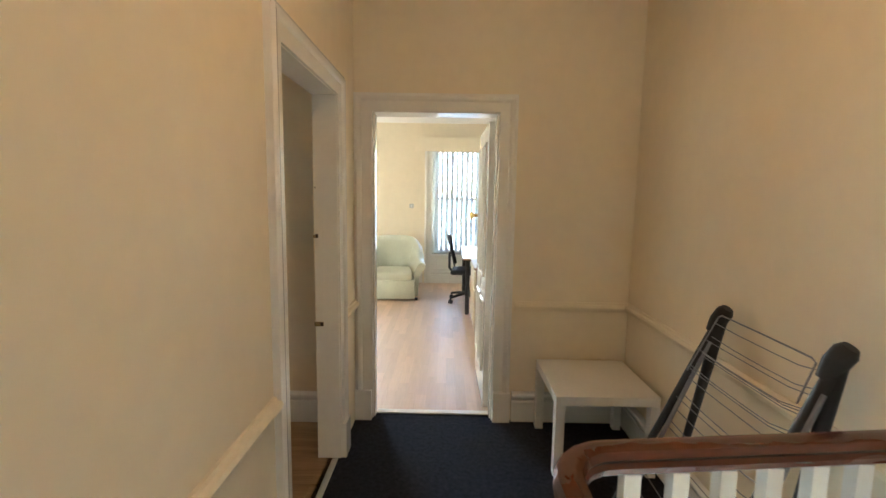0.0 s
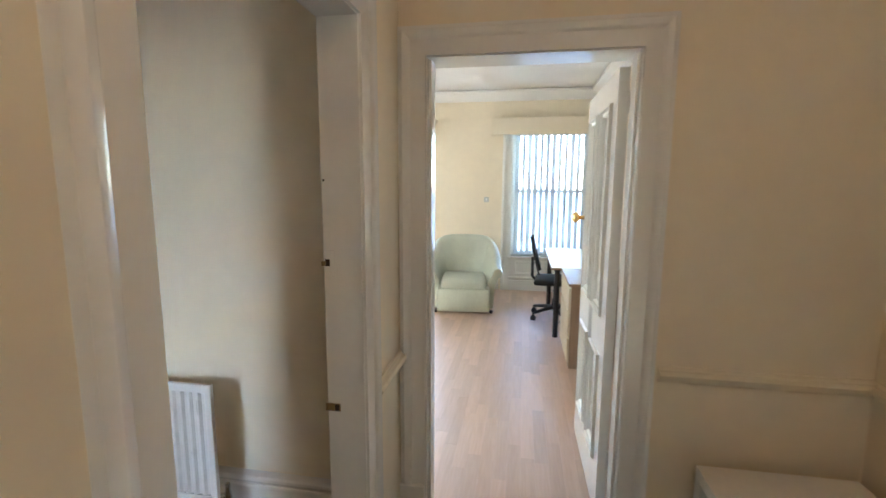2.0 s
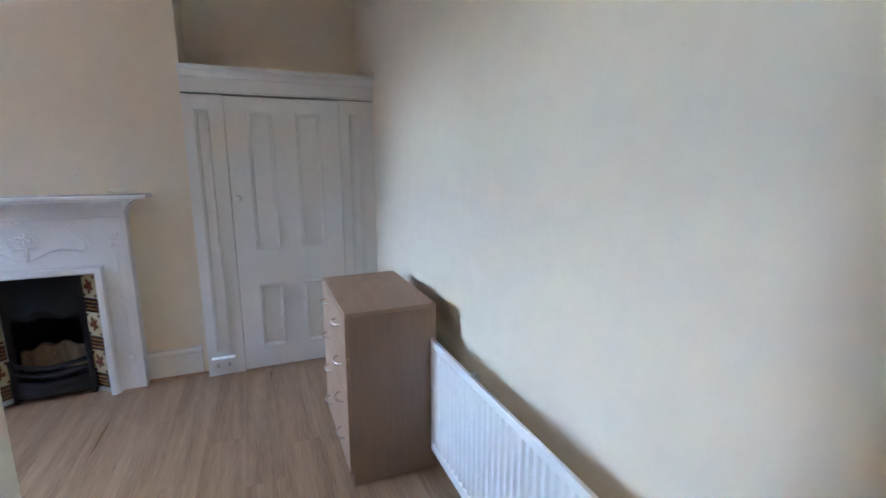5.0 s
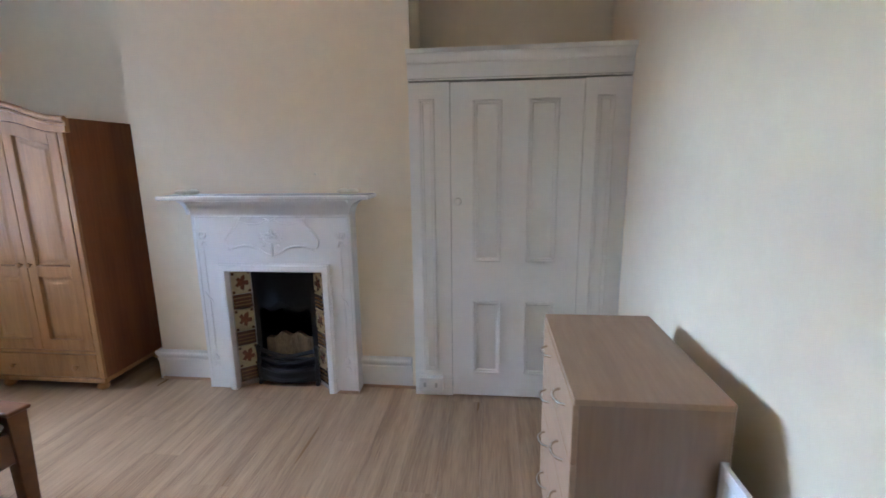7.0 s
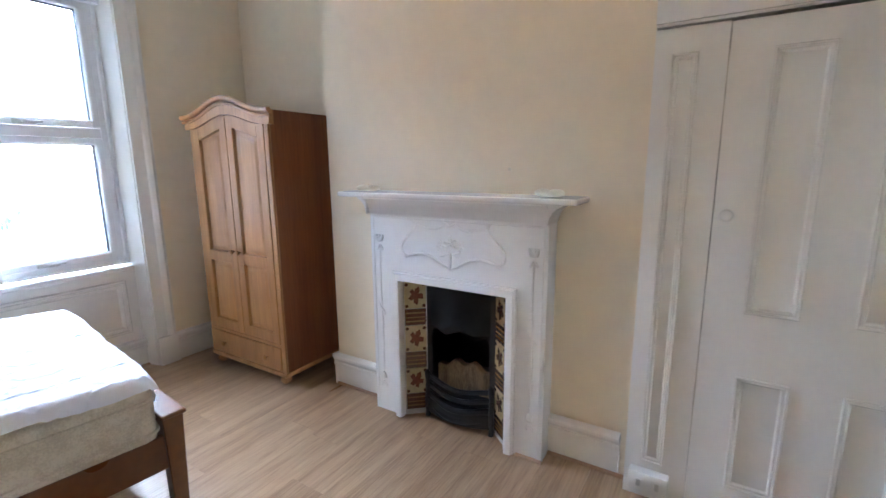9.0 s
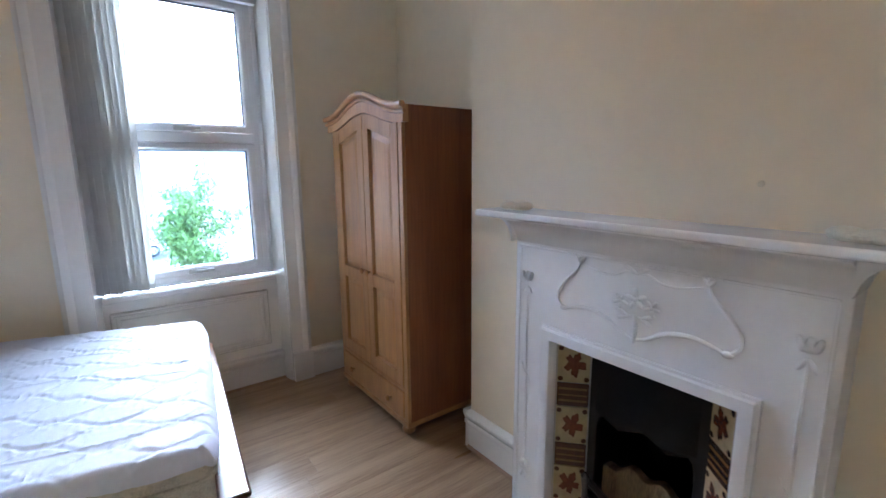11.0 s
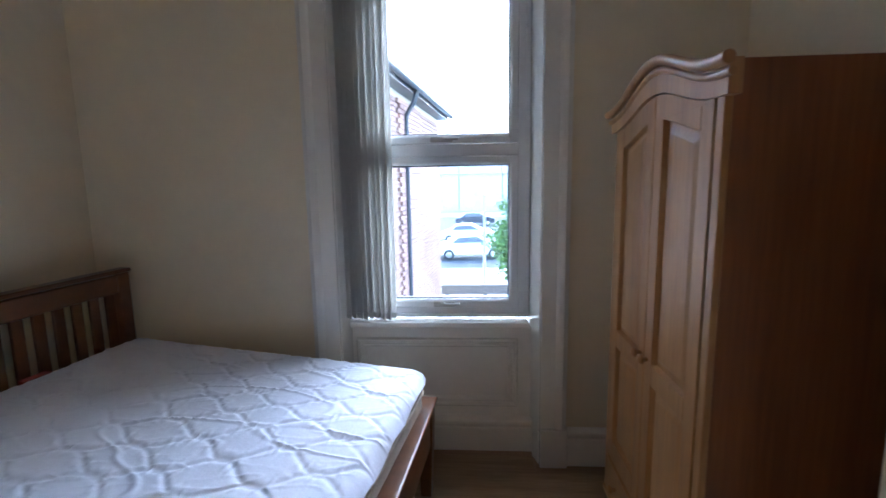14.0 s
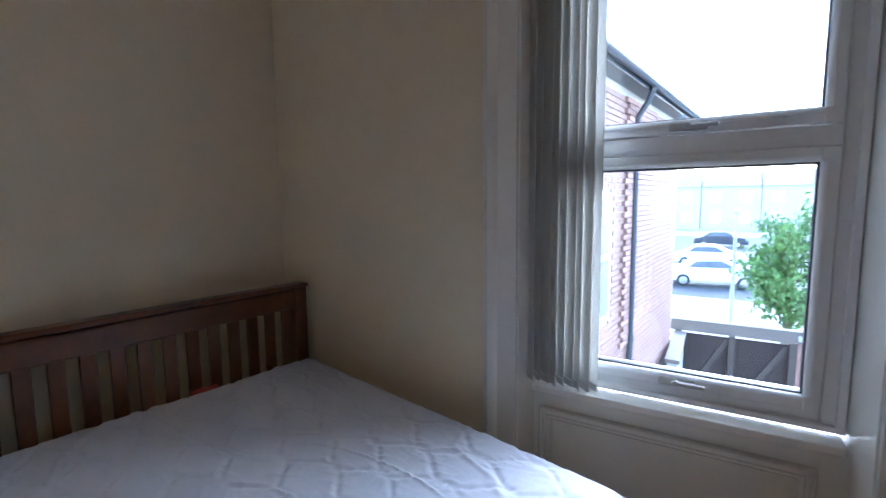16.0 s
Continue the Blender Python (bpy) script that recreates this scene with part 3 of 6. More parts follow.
KNOB = [(0.026, 0), (0.028, 0.005), (0.012, 0.010), (0.010, 0.030), (0.020, 0.040), (0.030, 0.052), (0.031, 0.064), (0.022, 0.076), (0.006, 0.080)]
door = thing("door_1", (0.632, 4.385, 0.0), "white gloss four-panel door standing open into the front room", "door", rz=90.5, world_built=False)
door["kind"] = "structure"
panelled(door, 0.0, 0.775, 0.012, 1.978, 0.042, [(0.105, 0.335, 0.24, 0.74), (0.44, 0.67, 0.24, 0.74), (0.105, 0.335, 0.93, 1.85), (0.44, 0.67, 0.93, 1.85)], WHITE, True, Matrix.Translation((0, 0.021, 0)))
for sgn in (-1, 1):
    bm = bmesh.new()
    lathe(bm, KNOB, 20, Matrix.Translation((0.715, 0.021 + sgn * 0.021, 1.33)) @ pose(0, 0, 0, 90 if sgn < 0 else -90))
    part("door_knob", bm, BRASS, door, "polished brass knob")
for hz in (0.25, 1.80):
    bm = bmesh.new()
    lathe(bm, [(0.007, 0), (0.007, 0.09)], 10, Matrix.Translation((-0.004, 0.0, hz)))
    box(bm, -0.002, 0.03, -0.003, 0.0, hz, hz + 0.09)
    part("hinge", bm, WHITE, door)

# ---------------------------------------------------------------- bedroom window
RECESS_Y = -0.21
win = thing("window_1", ((W0 + W1) / 2, -0.28, 0.74), "white plastic two-light window in a panelled timber surround", "window")
win["kind"] = "structure"
FY0, FY1 = -0.32, -0.25
fx0, fx1, fz0, fz1 = -3.335, -2.415, 0.745, 2.44
part("window_frame", boxes((fx0, fx0 + 0.055, FY0, FY1, fz0, fz1), (fx1 - 0.055, fx1, FY0, FY1, fz0, fz1), (fx0 + 0.055, fx1 - 0.055, FY0, FY1, fz0, fz0 + 0.05),
                           (fx0 + 0.055, fx1 - 0.055, FY0, FY1, fz1 - 0.05, fz1), (fx0 + 0.055, fx1 - 0.055, FY0, FY1, 1.580, 1.640)), UPVC, win, bevel=0.004)
for z0, z1 in ((0.797, 1.578), (1.642, fz1 - 0.052)):
    x0, x1 = fx0 + 0.057, fx1 - 0.057
    sash = part("sash", boxes((x0, x0 + 0.045, FY0 + 0.01, FY1 + 0.012, z0, z1), (x1 - 0.045, x1, FY0 + 0.01, FY1 + 0.012, z0, z1), (x0 + 0.045, x1 - 0.045, FY0 + 0.01, FY1 + 0.012, z0, z0 + 0.045),
                              (x0 + 0.045, x1 - 0.045, FY0 + 0.01, FY1 + 0.012, z1 - 0.042, z1)), UPVC, win, bevel=0.005)
    gx0, gx1, gz0, gz1 = x0 + 0.045, x1 - 0.045, z0 + 0.045, z1 - 0.042
    part("gasket", boxes((gx0, gx0 + 0.005, FY1 - 0.03, FY1 - 0.004, gz0, gz1), (gx1 - 0.005, gx1, FY1 - 0.03, FY1 - 0.004, gz0, gz1), (gx0 + 0.005, gx1 - 0.005, FY1 - 0.03, FY1 - 0.004, gz0, gz0 + 0.005),
                         (gx0 + 0.005, gx1 - 0.005, FY1 - 0.03, FY1 - 0.004, gz1 - 0.006, gz1)), RUBBER, sash)
    bb = bmesh.new()
    for p0, p1, up in (((gx0, 0, gz0), (gx0, 0, gz1), (-1, 0, 0)), ((gx1, 0, gz0), (gx1, 0, gz1), (1, 0, 0)), ((gx0, 0, gz0), (gx1, 0, gz0), (0, 0, -1)), ((gx0, 0, gz1), (gx1, 0, gz1), (0, 0, 1))):
        rail(bb, [(0, 0), (0.004, 0.002), (0.010, 0.014), (0.010, 0.018), (0, 0.018)], (p0[0], FY1 + 0.011, p0[2]), (p1[0], FY1 + 0.011, p1[2]), (0, 1, 0), up)
    part("glazing_bead", bb, UPVC, sash)
    pane = part("pane", boxes((gx0, gx1, FY1 - 0.032, FY1 - 0.028, gz0, gz1)), GLASS, sash)
    pane.visible_shadow = False
    hb = bmesh.new()
    hx = (x0 + x1) / 2 - 0.02
    cushion(hb, hx - 0.055, hx + 0.055, FY1 + 0.012, FY1 + 0.024, z0 + 0.006, z0 + 0.034, 0.005, 2)
    cushion(hb, hx - 0.085, hx + 0.015, FY1 + 0.026, FY1 + 0.040, z0 + 0.014, z0 + 0.028, 0.006, 2)
    tube(hb, [(hx, FY1 + 0.012, z0 + 0.022), (hx, FY1 + 0.04, z0 + 0.022)], 0.009)
    part("handle", hb, SOCKETGREY, sash, "grey metal window handle")
part("frame_lip", boxes((fx0, fx0 + 0.022, FY1, FY1 + 0.020, fz0, fz1), (fx1 - 0.022, fx1, FY1, FY1 + 0.020, fz0, fz1), (fx0 + 0.022, fx1 - 0.022, FY1, FY1 + 0.020, fz0, fz0 + 0.020)), UPVC, win, bevel=0.003)
part("window_sill", boxes((-3.330, -2.405, FY1, -0.164, 0.706, 0.736)), WHITE, win, bevel=0.006)
# timber lining and splayed reveals
bm = bmesh.new()
prism(bm, [(W0, WIN_Y), (W0, FY0), (fx0, FY0), (fx0, FY1), (W0 + 0.012, WIN_Y)], 0.0, WTOP, "z")
prism(bm, [(W1, WIN_Y), (W1 - 0.012, WIN_Y), (fx1, FY1), (fx1, FY0), (W1, FY0)], 0.0, WTOP, "z")
box(bm, W0, W1, FY0, WIN_Y, WTOP - 0.02, WTOP - 0.001)
part("reveal", bm, WHITE, win)
# panelled apron beneath the sill
part("apron", boxes((fx0 - 0.016, fx1 + 0.016, -0.44, RECESS_Y, 0.0, 0.705)), WHITE, win)
bm = bmesh.new()
moulding_frame(bm, -3.275, -2.43, 0.27, 0.64, 0.05, 0.026, Matrix.Translation((0, RECESS_Y, 0)) @ Matrix.Diagonal((1, -1, 1, 1)))
part("apron_moulding", bm, WHITE, win)
bm = bmesh.new()
rail(bm, SKIRT, (fx0 - 0.018, RECESS_Y, 0), (fx1 + 0.018, RECESS_Y, 0), (0, 1, 0))
part("apron_skirting", bm, WHITE, win)
casing("window_casing", "x", W0 + 0.006, W1 - 0.006, WIN_Y, 1, WTOP, True, 1.2, "white gloss painted moulded casing round the window")

# vertical blind drawn to one side
blind = thing("vertical_blind", (-2.51, -0.18, 0.765), "grey-beige vertical fabric blind drawn to one side of the window", "blind")
part("headrail", boxes((-3.33, -2.40, -0.20, -0.155, 2.38, 2.42)), UPVC, blind, bevel=0.003)
for i in range(9):
    x = -2.400 - i * 0.029
    a = radians(56 + 5 * math.sin(i * 2.3))
    bm = bmesh.new()
    pts = []
    for s in range(7):
        u = (s / 6 - 0.5) * 0.089
        bow = 0.006 * math.cos(math.pi * (s / 6 - 0.5))
        pts.append((x + u * math.cos(a) + bow * math.sin(a), -0.168 - u * math.sin(a) * 0.8 + bow * math.cos(a)))
    outline = pts + [(px + 0.0012, py + 0.0012) for px, py in pts[::-1]]
    prism(bm, outline, 0.775 + 0.004 * math.sin(i * 1.7), 2.385, "z")
    slat = part("slat", bm, BLIND, blind)
    bm = bmesh.new()
    prism(bm, [(px, py - 0.002) for px, py in pts] + [(px + 0.003, py + 0.003) for px, py in pts[::-1]], 0.762 + 0.004 * math.sin(i * 1.7), 0.790, "z")
    part("weight", bm, BLIND, slat)
bm = bmesh.new()
for i in range(8):
    x = -2.400 - i * 0.029
    tube(bm, [(x - 0.01, -0.126, 0.772), (x - 0.02, -0.122, 0.758), (x - 0.032, -0.126, 0.772)], 0.0022, 6)
part("bead_chain", bm, PLASTICWHITE, blind)

# ---------------------------------------------------------------- cupboard beside the chimney breast
CX = -3.765
cup = thing("fitted_cupboard", (-4.0, 3.56, 0.0), "white gloss fitted alcove cupboard with a panelled door", "cupboard")
CY0, CY1, CTOP = BREAST_Y1 + 0.001, BED_Y1 - 0.001, 2.03
MC = Matrix.Translation((CX, 0, 0)) @ pose(0, 0, 0, 0, 0, 90)      # local x runs along world y, front faces world x
D0, D1, DT = 3.195, 3.915, 1.862
for y0, y1 in ((CY0, D0 - 0.003), (D1 + 0.003, CY1)):
    part("side_post", boxes((ALCOVE_X, CX, y0, y1, 0, DT + 0.005)), WHITE, cup)
part("head_board", boxes((ALCOVE_X, CX - 0.001, CY0, CY1, DT + 0.013, CTOP - 0.02)), WHITE, cup)
part("floor_board", boxes((ALCOVE_X, CX - 0.05, D0 - 0.003, D1 + 0.003, 0, 0.02)), WHITE, cup)
bm = bmesh.new()
rail(bm, [(0, 0), (0.012, 0.0), (0.012, 0.075), (0.022, 0.082), (0.026, 0.10), (0.045, 0.118), (0.060, 0.122), (0.060, 0.145), (0, 0.145)], (CX - 0.001, CY0, CTOP - 0.145), (CX - 0.001, CY1, CTOP - 0.145), (1, 0, 0))
part("cornice", bm, WHITE, cup)
part("top", boxes((ALCOVE_X, CX + 0.0, CY0, CY1, CTOP - 0.018, CTOP - 0.002)), WHITE, cup)
for y0, y1 in ((3.022, 3.104), (3.985, 4.072)):
    bm = bmesh.new()
    moulding_frame(bm, y0, y1, 0.17, 1.777, 0.022, 0.014, MC @ Matrix.Diagonal((1, 1, 1, 1)))
    part("pilaster_moulding", bm, WHITE, cup)
PANELS = [(3.326, 3.474, 0.168, 0.616), (3.630, 3.782, 0.168, 0.616), (3.326, 3.474, 0.870, 1.762), (3.630, 3.782, 0.870, 1.762)]
panelled(cup, D0, D1, 0.012, DT, 0.03, PANELS, WHITE, False, Matrix.Translation((CX - 0.012, 0, 0)) @ pose(0, 0, 0, 0, 0, 90), 0.010, 0.024, 0.017)
bm = bmesh.new()
lathe(bm, [(0.012, 0), (0.012, 0.012), (0.020, 0.022), (0.023, 0.034), (0.016, 0.044), (0.004, 0.047)], 18, Matrix.Translation((CX + 0.003, 3.235, 1.217)) @ pose(0, 0, 0, 0, 90, 0))
part("knob", bm, WHITE, cup, "white painted round knob")
for hz in (0.35, 1.60):
    bm = bmesh.new()
    lathe(bm, [(0.007, 0), (0.007, 0.085)], 10, Matrix.Translation((CX + 0.006, D1 + 0.002, hz)))
    part("hinge", bm, WHITE, cup)
sock = thing("wall_socket", (CX + 0.02, 3.06, 0.06), "white double socket box at skirting level beside the cupboard", "socket")
bm = bmesh.new()
cushion(bm, CX, CX + 0.045, 2.985, 3.135, 0.045, 0.135, 0.006, 2)
part("box", bm, PLASTICWHITE, sock)
for yy in (3.025, 3.095):
    part("rocker", boxes((CX + 0.045, CX + 0.049, yy - 0.008, yy + 0.008, 0.075, 0.105)), SOCKETGREY, sock)

# ---------------------------------------------------------------- fireplace
FC = 2.10
fire = thing("fireplace", (BREAST_X + 0.08, FC, 0.0), "white painted cast fireplace surround with flower relief and a black grate", "fireplace")
SX = -3.745
s0, s1, o0, o1, oz = 1.597, 2.598, 1.795, 2.405, 0.785
FACE = Matrix.Translation((SX, 0, 0)) @ pose(0, 0, 0, 0, 0, 90)
bm = bmesh.new()
prism(bm, [(s0, 0), (o0, 0), (o0, oz), (o1, oz), (o1, 0), (s1, 0), (s1, 1.235), (s0, 1.235)], BREAST_X, SX, "x")
part("surround_plate", bm, FIREWHITE, fire, bevel=0.005)
# thin raised rim just inside the outer edge
RIM = [(0, -0.004), (0.003, -0.003), (0.0035, 0.003), (0, 0.004)]
bm = bmesh.new()
rail(bm, RIM, (SX, s0 + 0.022, 0.03), (SX, s0 + 0.022, 1.128), (1, 0, 0), (0, 1, 0))
rail(bm, RIM, (SX, s1 - 0.022, 0.03), (SX, s1 - 0.022, 1.128), (1, 0, 0), (0, 1, 0))
rail(bm, RIM, (SX, s0 + 0.022, 1.128), (SX, s1 - 0.022, 1.128), (1, 0, 0), (0, 0, 1))
part("rim", bm, FIREWHITE, fire)
bm = bmesh.new()
rings = [[bm.verts.new((SX + d, y, z)) for y, z in ((o0 - 0.052 + k, -0.01), (o0 - 0.052 + k, oz + 0.056 - k), (o1 + 0.052 - k, oz + 0.056 - k), (o1 + 0.052 - k, -0.01))]
         for k, d in ((0, 0), (0, 0.010), (0.008, 0.013), (0.012, 0.022), (0.036, 0.025), (0.046, 0.022), (0.050, 0.014), (0.052, -0.010))]
for p, q in zip(rings, rings[1:]):
    for i in range(3):
        bm.faces.new((p[i], p[i + 1], q[i + 1], q[i]))
part("opening_frame", bm, FIREWHITE, fire)
# cove that sweeps out under the shelf, on the front and both ends
COVE = [(0, 0), (0.004, 0.012), (0.010, 0.034), (0.021, 0.054), (0.038, 0.070), (0.058, 0.080), (0.062, 0.084), (0.062, 0.092), (0, 0.092)]
bm = bmesh.new()
rail(bm, COVE, (SX, s0, 1.142), (SX, s1, 1.142), (1, 0, 0))
rail(bm, COVE, (BREAST_X, s1, 1.142), (SX + 0.03, s1, 1.142), (0, 1, 0))
rail(bm, COVE, (BREAST_X, s0, 1.142), (SX + 0.03, s0, 1.142), (0, -1, 0))
part("cove", bm, FIREWHITE, fire)
part("mantel_shelf", boxes((BREAST_X, -3.655, 1.448, 2.735, 1.234, 1.260)), FIREWHITE, fire, bevel=0.008)


def lump(name, at, size, m, parent):
    b = bmesh.new()
    blob(b, at, size, 8, m)
    return part(name, b, FIREWHITE, parent)


def relief(points, r, steps=8):
    """A raised tendril on the surround: points (y, z) smoothed."""
    out = []
    pts = [points[0]] + points + [points[-1]]
    for i in range(1, len(pts) - 2):
        p0, p1, p2, p3 = [Vector((SX, p[0], p[1])) for p in pts[i - 1:i + 3]]
        for s in range(steps):
            t = s / steps
            out.append(0.5 * ((2 * p1) + (-p0 + p2) * t + (2 * p0 - 5 * p1 + 4 * p2 - p3) * t * t + (-p0 + 3 * p1 - 3 * p2 + p3) * t ** 3))
    out.append(Vector((SX, *points[-1])))
    rad = [r * (0.55 + 0.9 * math.sin(math.pi * (i + 0.5) / len(out))) for i in range(len(out))]
    b = bmesh.new()
    tube(b, out, rad, 8)
    return b


for sg in (-1, 1):
    # side scroll with a bulb at its foot, base sweep to the middle, thin arc along the top
    part("tendril", relief([(FC + sg * 0.205, 1.108), (FC + sg * 0.218, 1.075), (FC + sg * 0.258, 1.035), (FC + sg * 0.290, 0.990), (FC + sg * 0.292, 0.955), (FC + sg * 0.268, 0.932)], 0.0050), FIREWHITE, fire)
    part("tendril", relief([(FC + sg * 0.262, 0.926), (FC + sg * 0.235, 0.938), (FC + sg * 0.17, 0.950), (FC + sg * 0.10, 0.938), (FC + sg * 0.045, 0.905), (FC + sg * 0.004, 0.892)], 0.0055), FIREWHITE, fire)
    part("tendril", relief([(FC + sg * 0.195, 1.100), (FC + sg * 0.13, 1.084), (FC + sg * 0.075, 1.086), (FC + sg * 0.035, 1.104), (FC + sg * 0.008, 1.098)], 0.0026), FIREWHITE, fire)
    bm = bmesh.new()
    blob(bm, (SX, FC + sg * 0.266, 0.930), (0.008, 0.016, 0.010), 10)
    part("bulb", bm, FIREWHITE, fire)
    for tilt in (-38, 0, 38):
        lump("finial_leaf", (0, 0, 0.012), (0.006, 0.006, 0.014), Matrix.Translation((SX, FC + sg * 0.205, 1.104)) @ pose(0, 0, 0, tilt), fire)
for tilt in (-62, 62):
    lump("leaf", (0, 0, 0.022), (0.006, 0.007, 0.026), Matrix.Translation((SX, FC, 1.100)) @ pose(0, 0, 0, tilt), fire)
part("stem", relief([(FC, 0.880), (FC + 0.003, 0.925), (FC, 0.972)], 0.0075), FIREWHITE, fire)


def bloom(y, z, size, turn, count=5):
    """A relief flower: pointed petals fanned round a small boss, each tipped away from the plate."""
    boss = lump("flower", (SX + 0.006 * size, y, z), (0.011 * size, 0.011 * size, 0.011 * size), Matrix(), fire)
    for k in range(count):
        m = Matrix.Translation((SX + 0.002, y, z)) @ pose(0, 0, 0, turn + 360 * k / count)
        lump("petal", (0.004 * size, 0, 0.024 * size), (0.009 * size, 0.0095 * size, 0.019 * size), m, boss)


bloom(FC + 0.004, 1.022, 0.86, 8)
bloom(FC - 0.048, 1.008, 0.64, 40)
bloom(FC + 0.056, 1.006, 0.64, -30)
for yy, tilt in ((FC - 0.05, 70), (FC + 0.05, -70), (FC - 0.03, 112), (FC + 0.03, -112)):
    lump("leaf", (0, 0, 0.020), (0.007, 0.007, 0.026), Matrix.Translation((SX, (yy + FC) / 2, 0.965)) @ pose(0, 0, 0, tilt), fire)


def bud(y, z, flip):
    """A drooping bud with two small leaves under it."""
    boss = lump("bud", (SX + 0.004, y, z + 0.004), (0.012, 0.016, 0.012), Matrix(), fire)
    for dy, tilt in ((-0.013, -16), (0.0, 0), (0.013, 16)):
        lump("petal", (0.004, 0, 0.014), (0.011, 0.009, 0.021), Matrix.Translation((SX, y + dy, z)) @ pose(0, 0, 0, -tilt * flip), boss)
    for tilt in (-152, 152):
        lump("leaf", (0, 0, 0.024), (0.006, 0.007, 0.019), Matrix.Translation((SX, y, z - 0.018)) @ pose(0, 0, 0, tilt), boss)


for yy in (s0 + 0.064, s1 - 0.064):
    bud(yy, 1.000, 1)
    bud(yy, 0.205, -1)
    part("stem", relief([(yy, 0.225), (yy + 0.003, 0.45), (yy, 0.62)], 0.0036), FIREWHITE, fire)
    part("stem", relief([(yy, 0.62), (yy - 0.003, 0.80), (yy, 0.965)], 0.0036), FIREWHITE, fire)
    part("stem", relief([(yy - 0.022, 0.655), (yy - 0.012, 0.628), (yy, 0.612), (yy + 0.012, 0.606), (yy + 0.022, 0.580)], 0.0036), FIREWHITE, fire)

# tiled cheeks: three picture tiles a side with narrow bands between, splayed towards the grate
TX0, TX1 = SX - 0.012, SX - 0.10
for side in (-1, 1):
    ya, yb = (o0, o0 + 0.10) if side < 0 else (o1, o1 - 0.10)
    ang = math.atan2(yb - ya, TX1 - TX0)
    def cheek(u, z, d):
        """u along the cheek from the front edge, d out of its face."""
        k = 0.161
        return Vector((TX0 + (TX1 - TX0) * u / k, ya + (yb - ya) * u / k, z)) + Vector((0.84, -side * 0.54, 0)) * d
    def slab(b, u0, u1, z0, z1, d0, d1):
        v = [b.verts.new(cheek(u, z, d)) for u in (u0, u1) for z in (z0, z1) for d in (d0, d1)]
        for f in ((0, 1, 3, 2), (4, 6, 7, 5), (0, 4, 5, 1), (2, 3, 7, 6), (0, 2, 6, 4), (1, 5, 7, 3)):
            b.faces.new([v[i] for i in f])
    bm = bmesh.new()
    slab(bm, 0, 0.161, 0, oz, -0.02, -0.004)
    cheekpart = part("tile_cheek", bm, MORTAR, fire)
    z = 0.035
    for row in range(3):
        bm = bmesh.new()
        slab(bm, 0.012, 0.152, z, z + 0.092, -0.004, 0.002)
        part("band_tile", bm, TILEBROWN, cheekpart)
        bm = bmesh.new()
        slab(bm, 0.02, 0.144, z + 0.018, z + 0.026, 0.002, 0.0035)
        slab(bm, 0.02, 0.144, z + 0.042, z + 0.047, 0.002, 0.0035)
        slab(bm, 0.02, 0.144, z + 0.066, z + 0.074, 0.002, 0.0035)
        part("band_line", bm, TILEGOLD, cheekpart)
        bm = bmesh.new()
        slab(bm, 0.012, 0.152, z + 0.096, z + 0.245, -0.004, 0.002)
        part("tile", bm, TILECREAM, cheekpart)
        bm = bmesh.new()
        cz = z + 0.170
        ring = []
        for j in range(60):
            q = 2 * math.pi * j / 60
            r = 0.020 + 0.036 * abs(math.cos(2.5 * q + 0.4)) ** 0.8 * (0.8 + 0.2 * math.sin(q + row)) + 0.004 * math.sin(13 * q)
            ring.append(bm.verts.new(cheek(0.082 + r * math.cos(q), cz + r * math.sin(q), 0.0032)))
        mid = bm.verts.new(cheek(0.082, cz, 0.0032))
        for j in range(60):
            bm.faces.new((ring[j], ring[(j + 1) % 60], mid))
        part("flower_glaze", bm, TILERED, cheekpart)
        for cu, cv in ((0.025, 0.072), (0.139, 0.072), (0.025, 0.192), (0.139, 0.192)):
            n = 8
            bm = bmesh.new()
            ring = [bm.verts.new(cheek(cu + 0.012 * math.cos(2 * math.pi * j / n), z + 0.038 + cv + 0.010 * math.sin(2 * math.pi * j / n), 0.0032)) for j in range(n)]
            bm.faces.new(ring)
            part("corner_glaze", bm, TILEBROWN, cheekpart)
        z += 0.249
    bm = bmesh.new()
    slab(bm, 0.012, 0.152, z, oz - 0.002, -0.004, 0.002)
    part("band_tile", bm, TILEBROWN, cheekpart)

# cast iron insert: hood, frame, basket front
g0, g1 = o0 + 0.096, o1 - 0.096
GX = SX - 0.10
bm = bmesh.new()
arch = [(g0, 0.0), (g0, oz), (g1, oz), (g1, 0.0), (g1 - 0.035, 0.0), (g1 - 0.035, 0.47)]
for k in range(1, 12):
    a = math.pi * k / 12
    arch.append(((g0 + g1) / 2 + math.cos(a) * ((g1 - g0) / 2 - 0.035), 0.50 + 0.012 * math.sin(a) - 0.016 * math.cos(6 * a)))
arch += [(g0 + 0.035, 0.47), (g0 + 0.035, 0.0)]
prism(bm, arch, GX - 0.02, GX, "x")
part("iron_frame", bm, IRON, fire, bevel=0.003)
bm = bmesh.new()
n = 12
rows = []
for i in range(5):
    t = i / 4
    rows.append([bm.verts.new((GX + 0.002 + 0.055 * t * math.sin(math.pi * j / n), g0 + 0.03 + (g1 - g0 - 0.06) * j / n, oz - 0.03 - 0.235 * t + (0.045 * math.sin(math.pi * j / n) + 0.016 * math.cos(4 * math.pi * j / n)) * t)) for j in range(n + 1)])
for a, b in zip(rows, rows[1:]):
    for j in range(n):
        bm.faces.new((a[j], a[j + 1], b[j + 1], b[j]))
bmesh.ops.solidify(bm, geom=bm.faces[:], thickness=0.008)
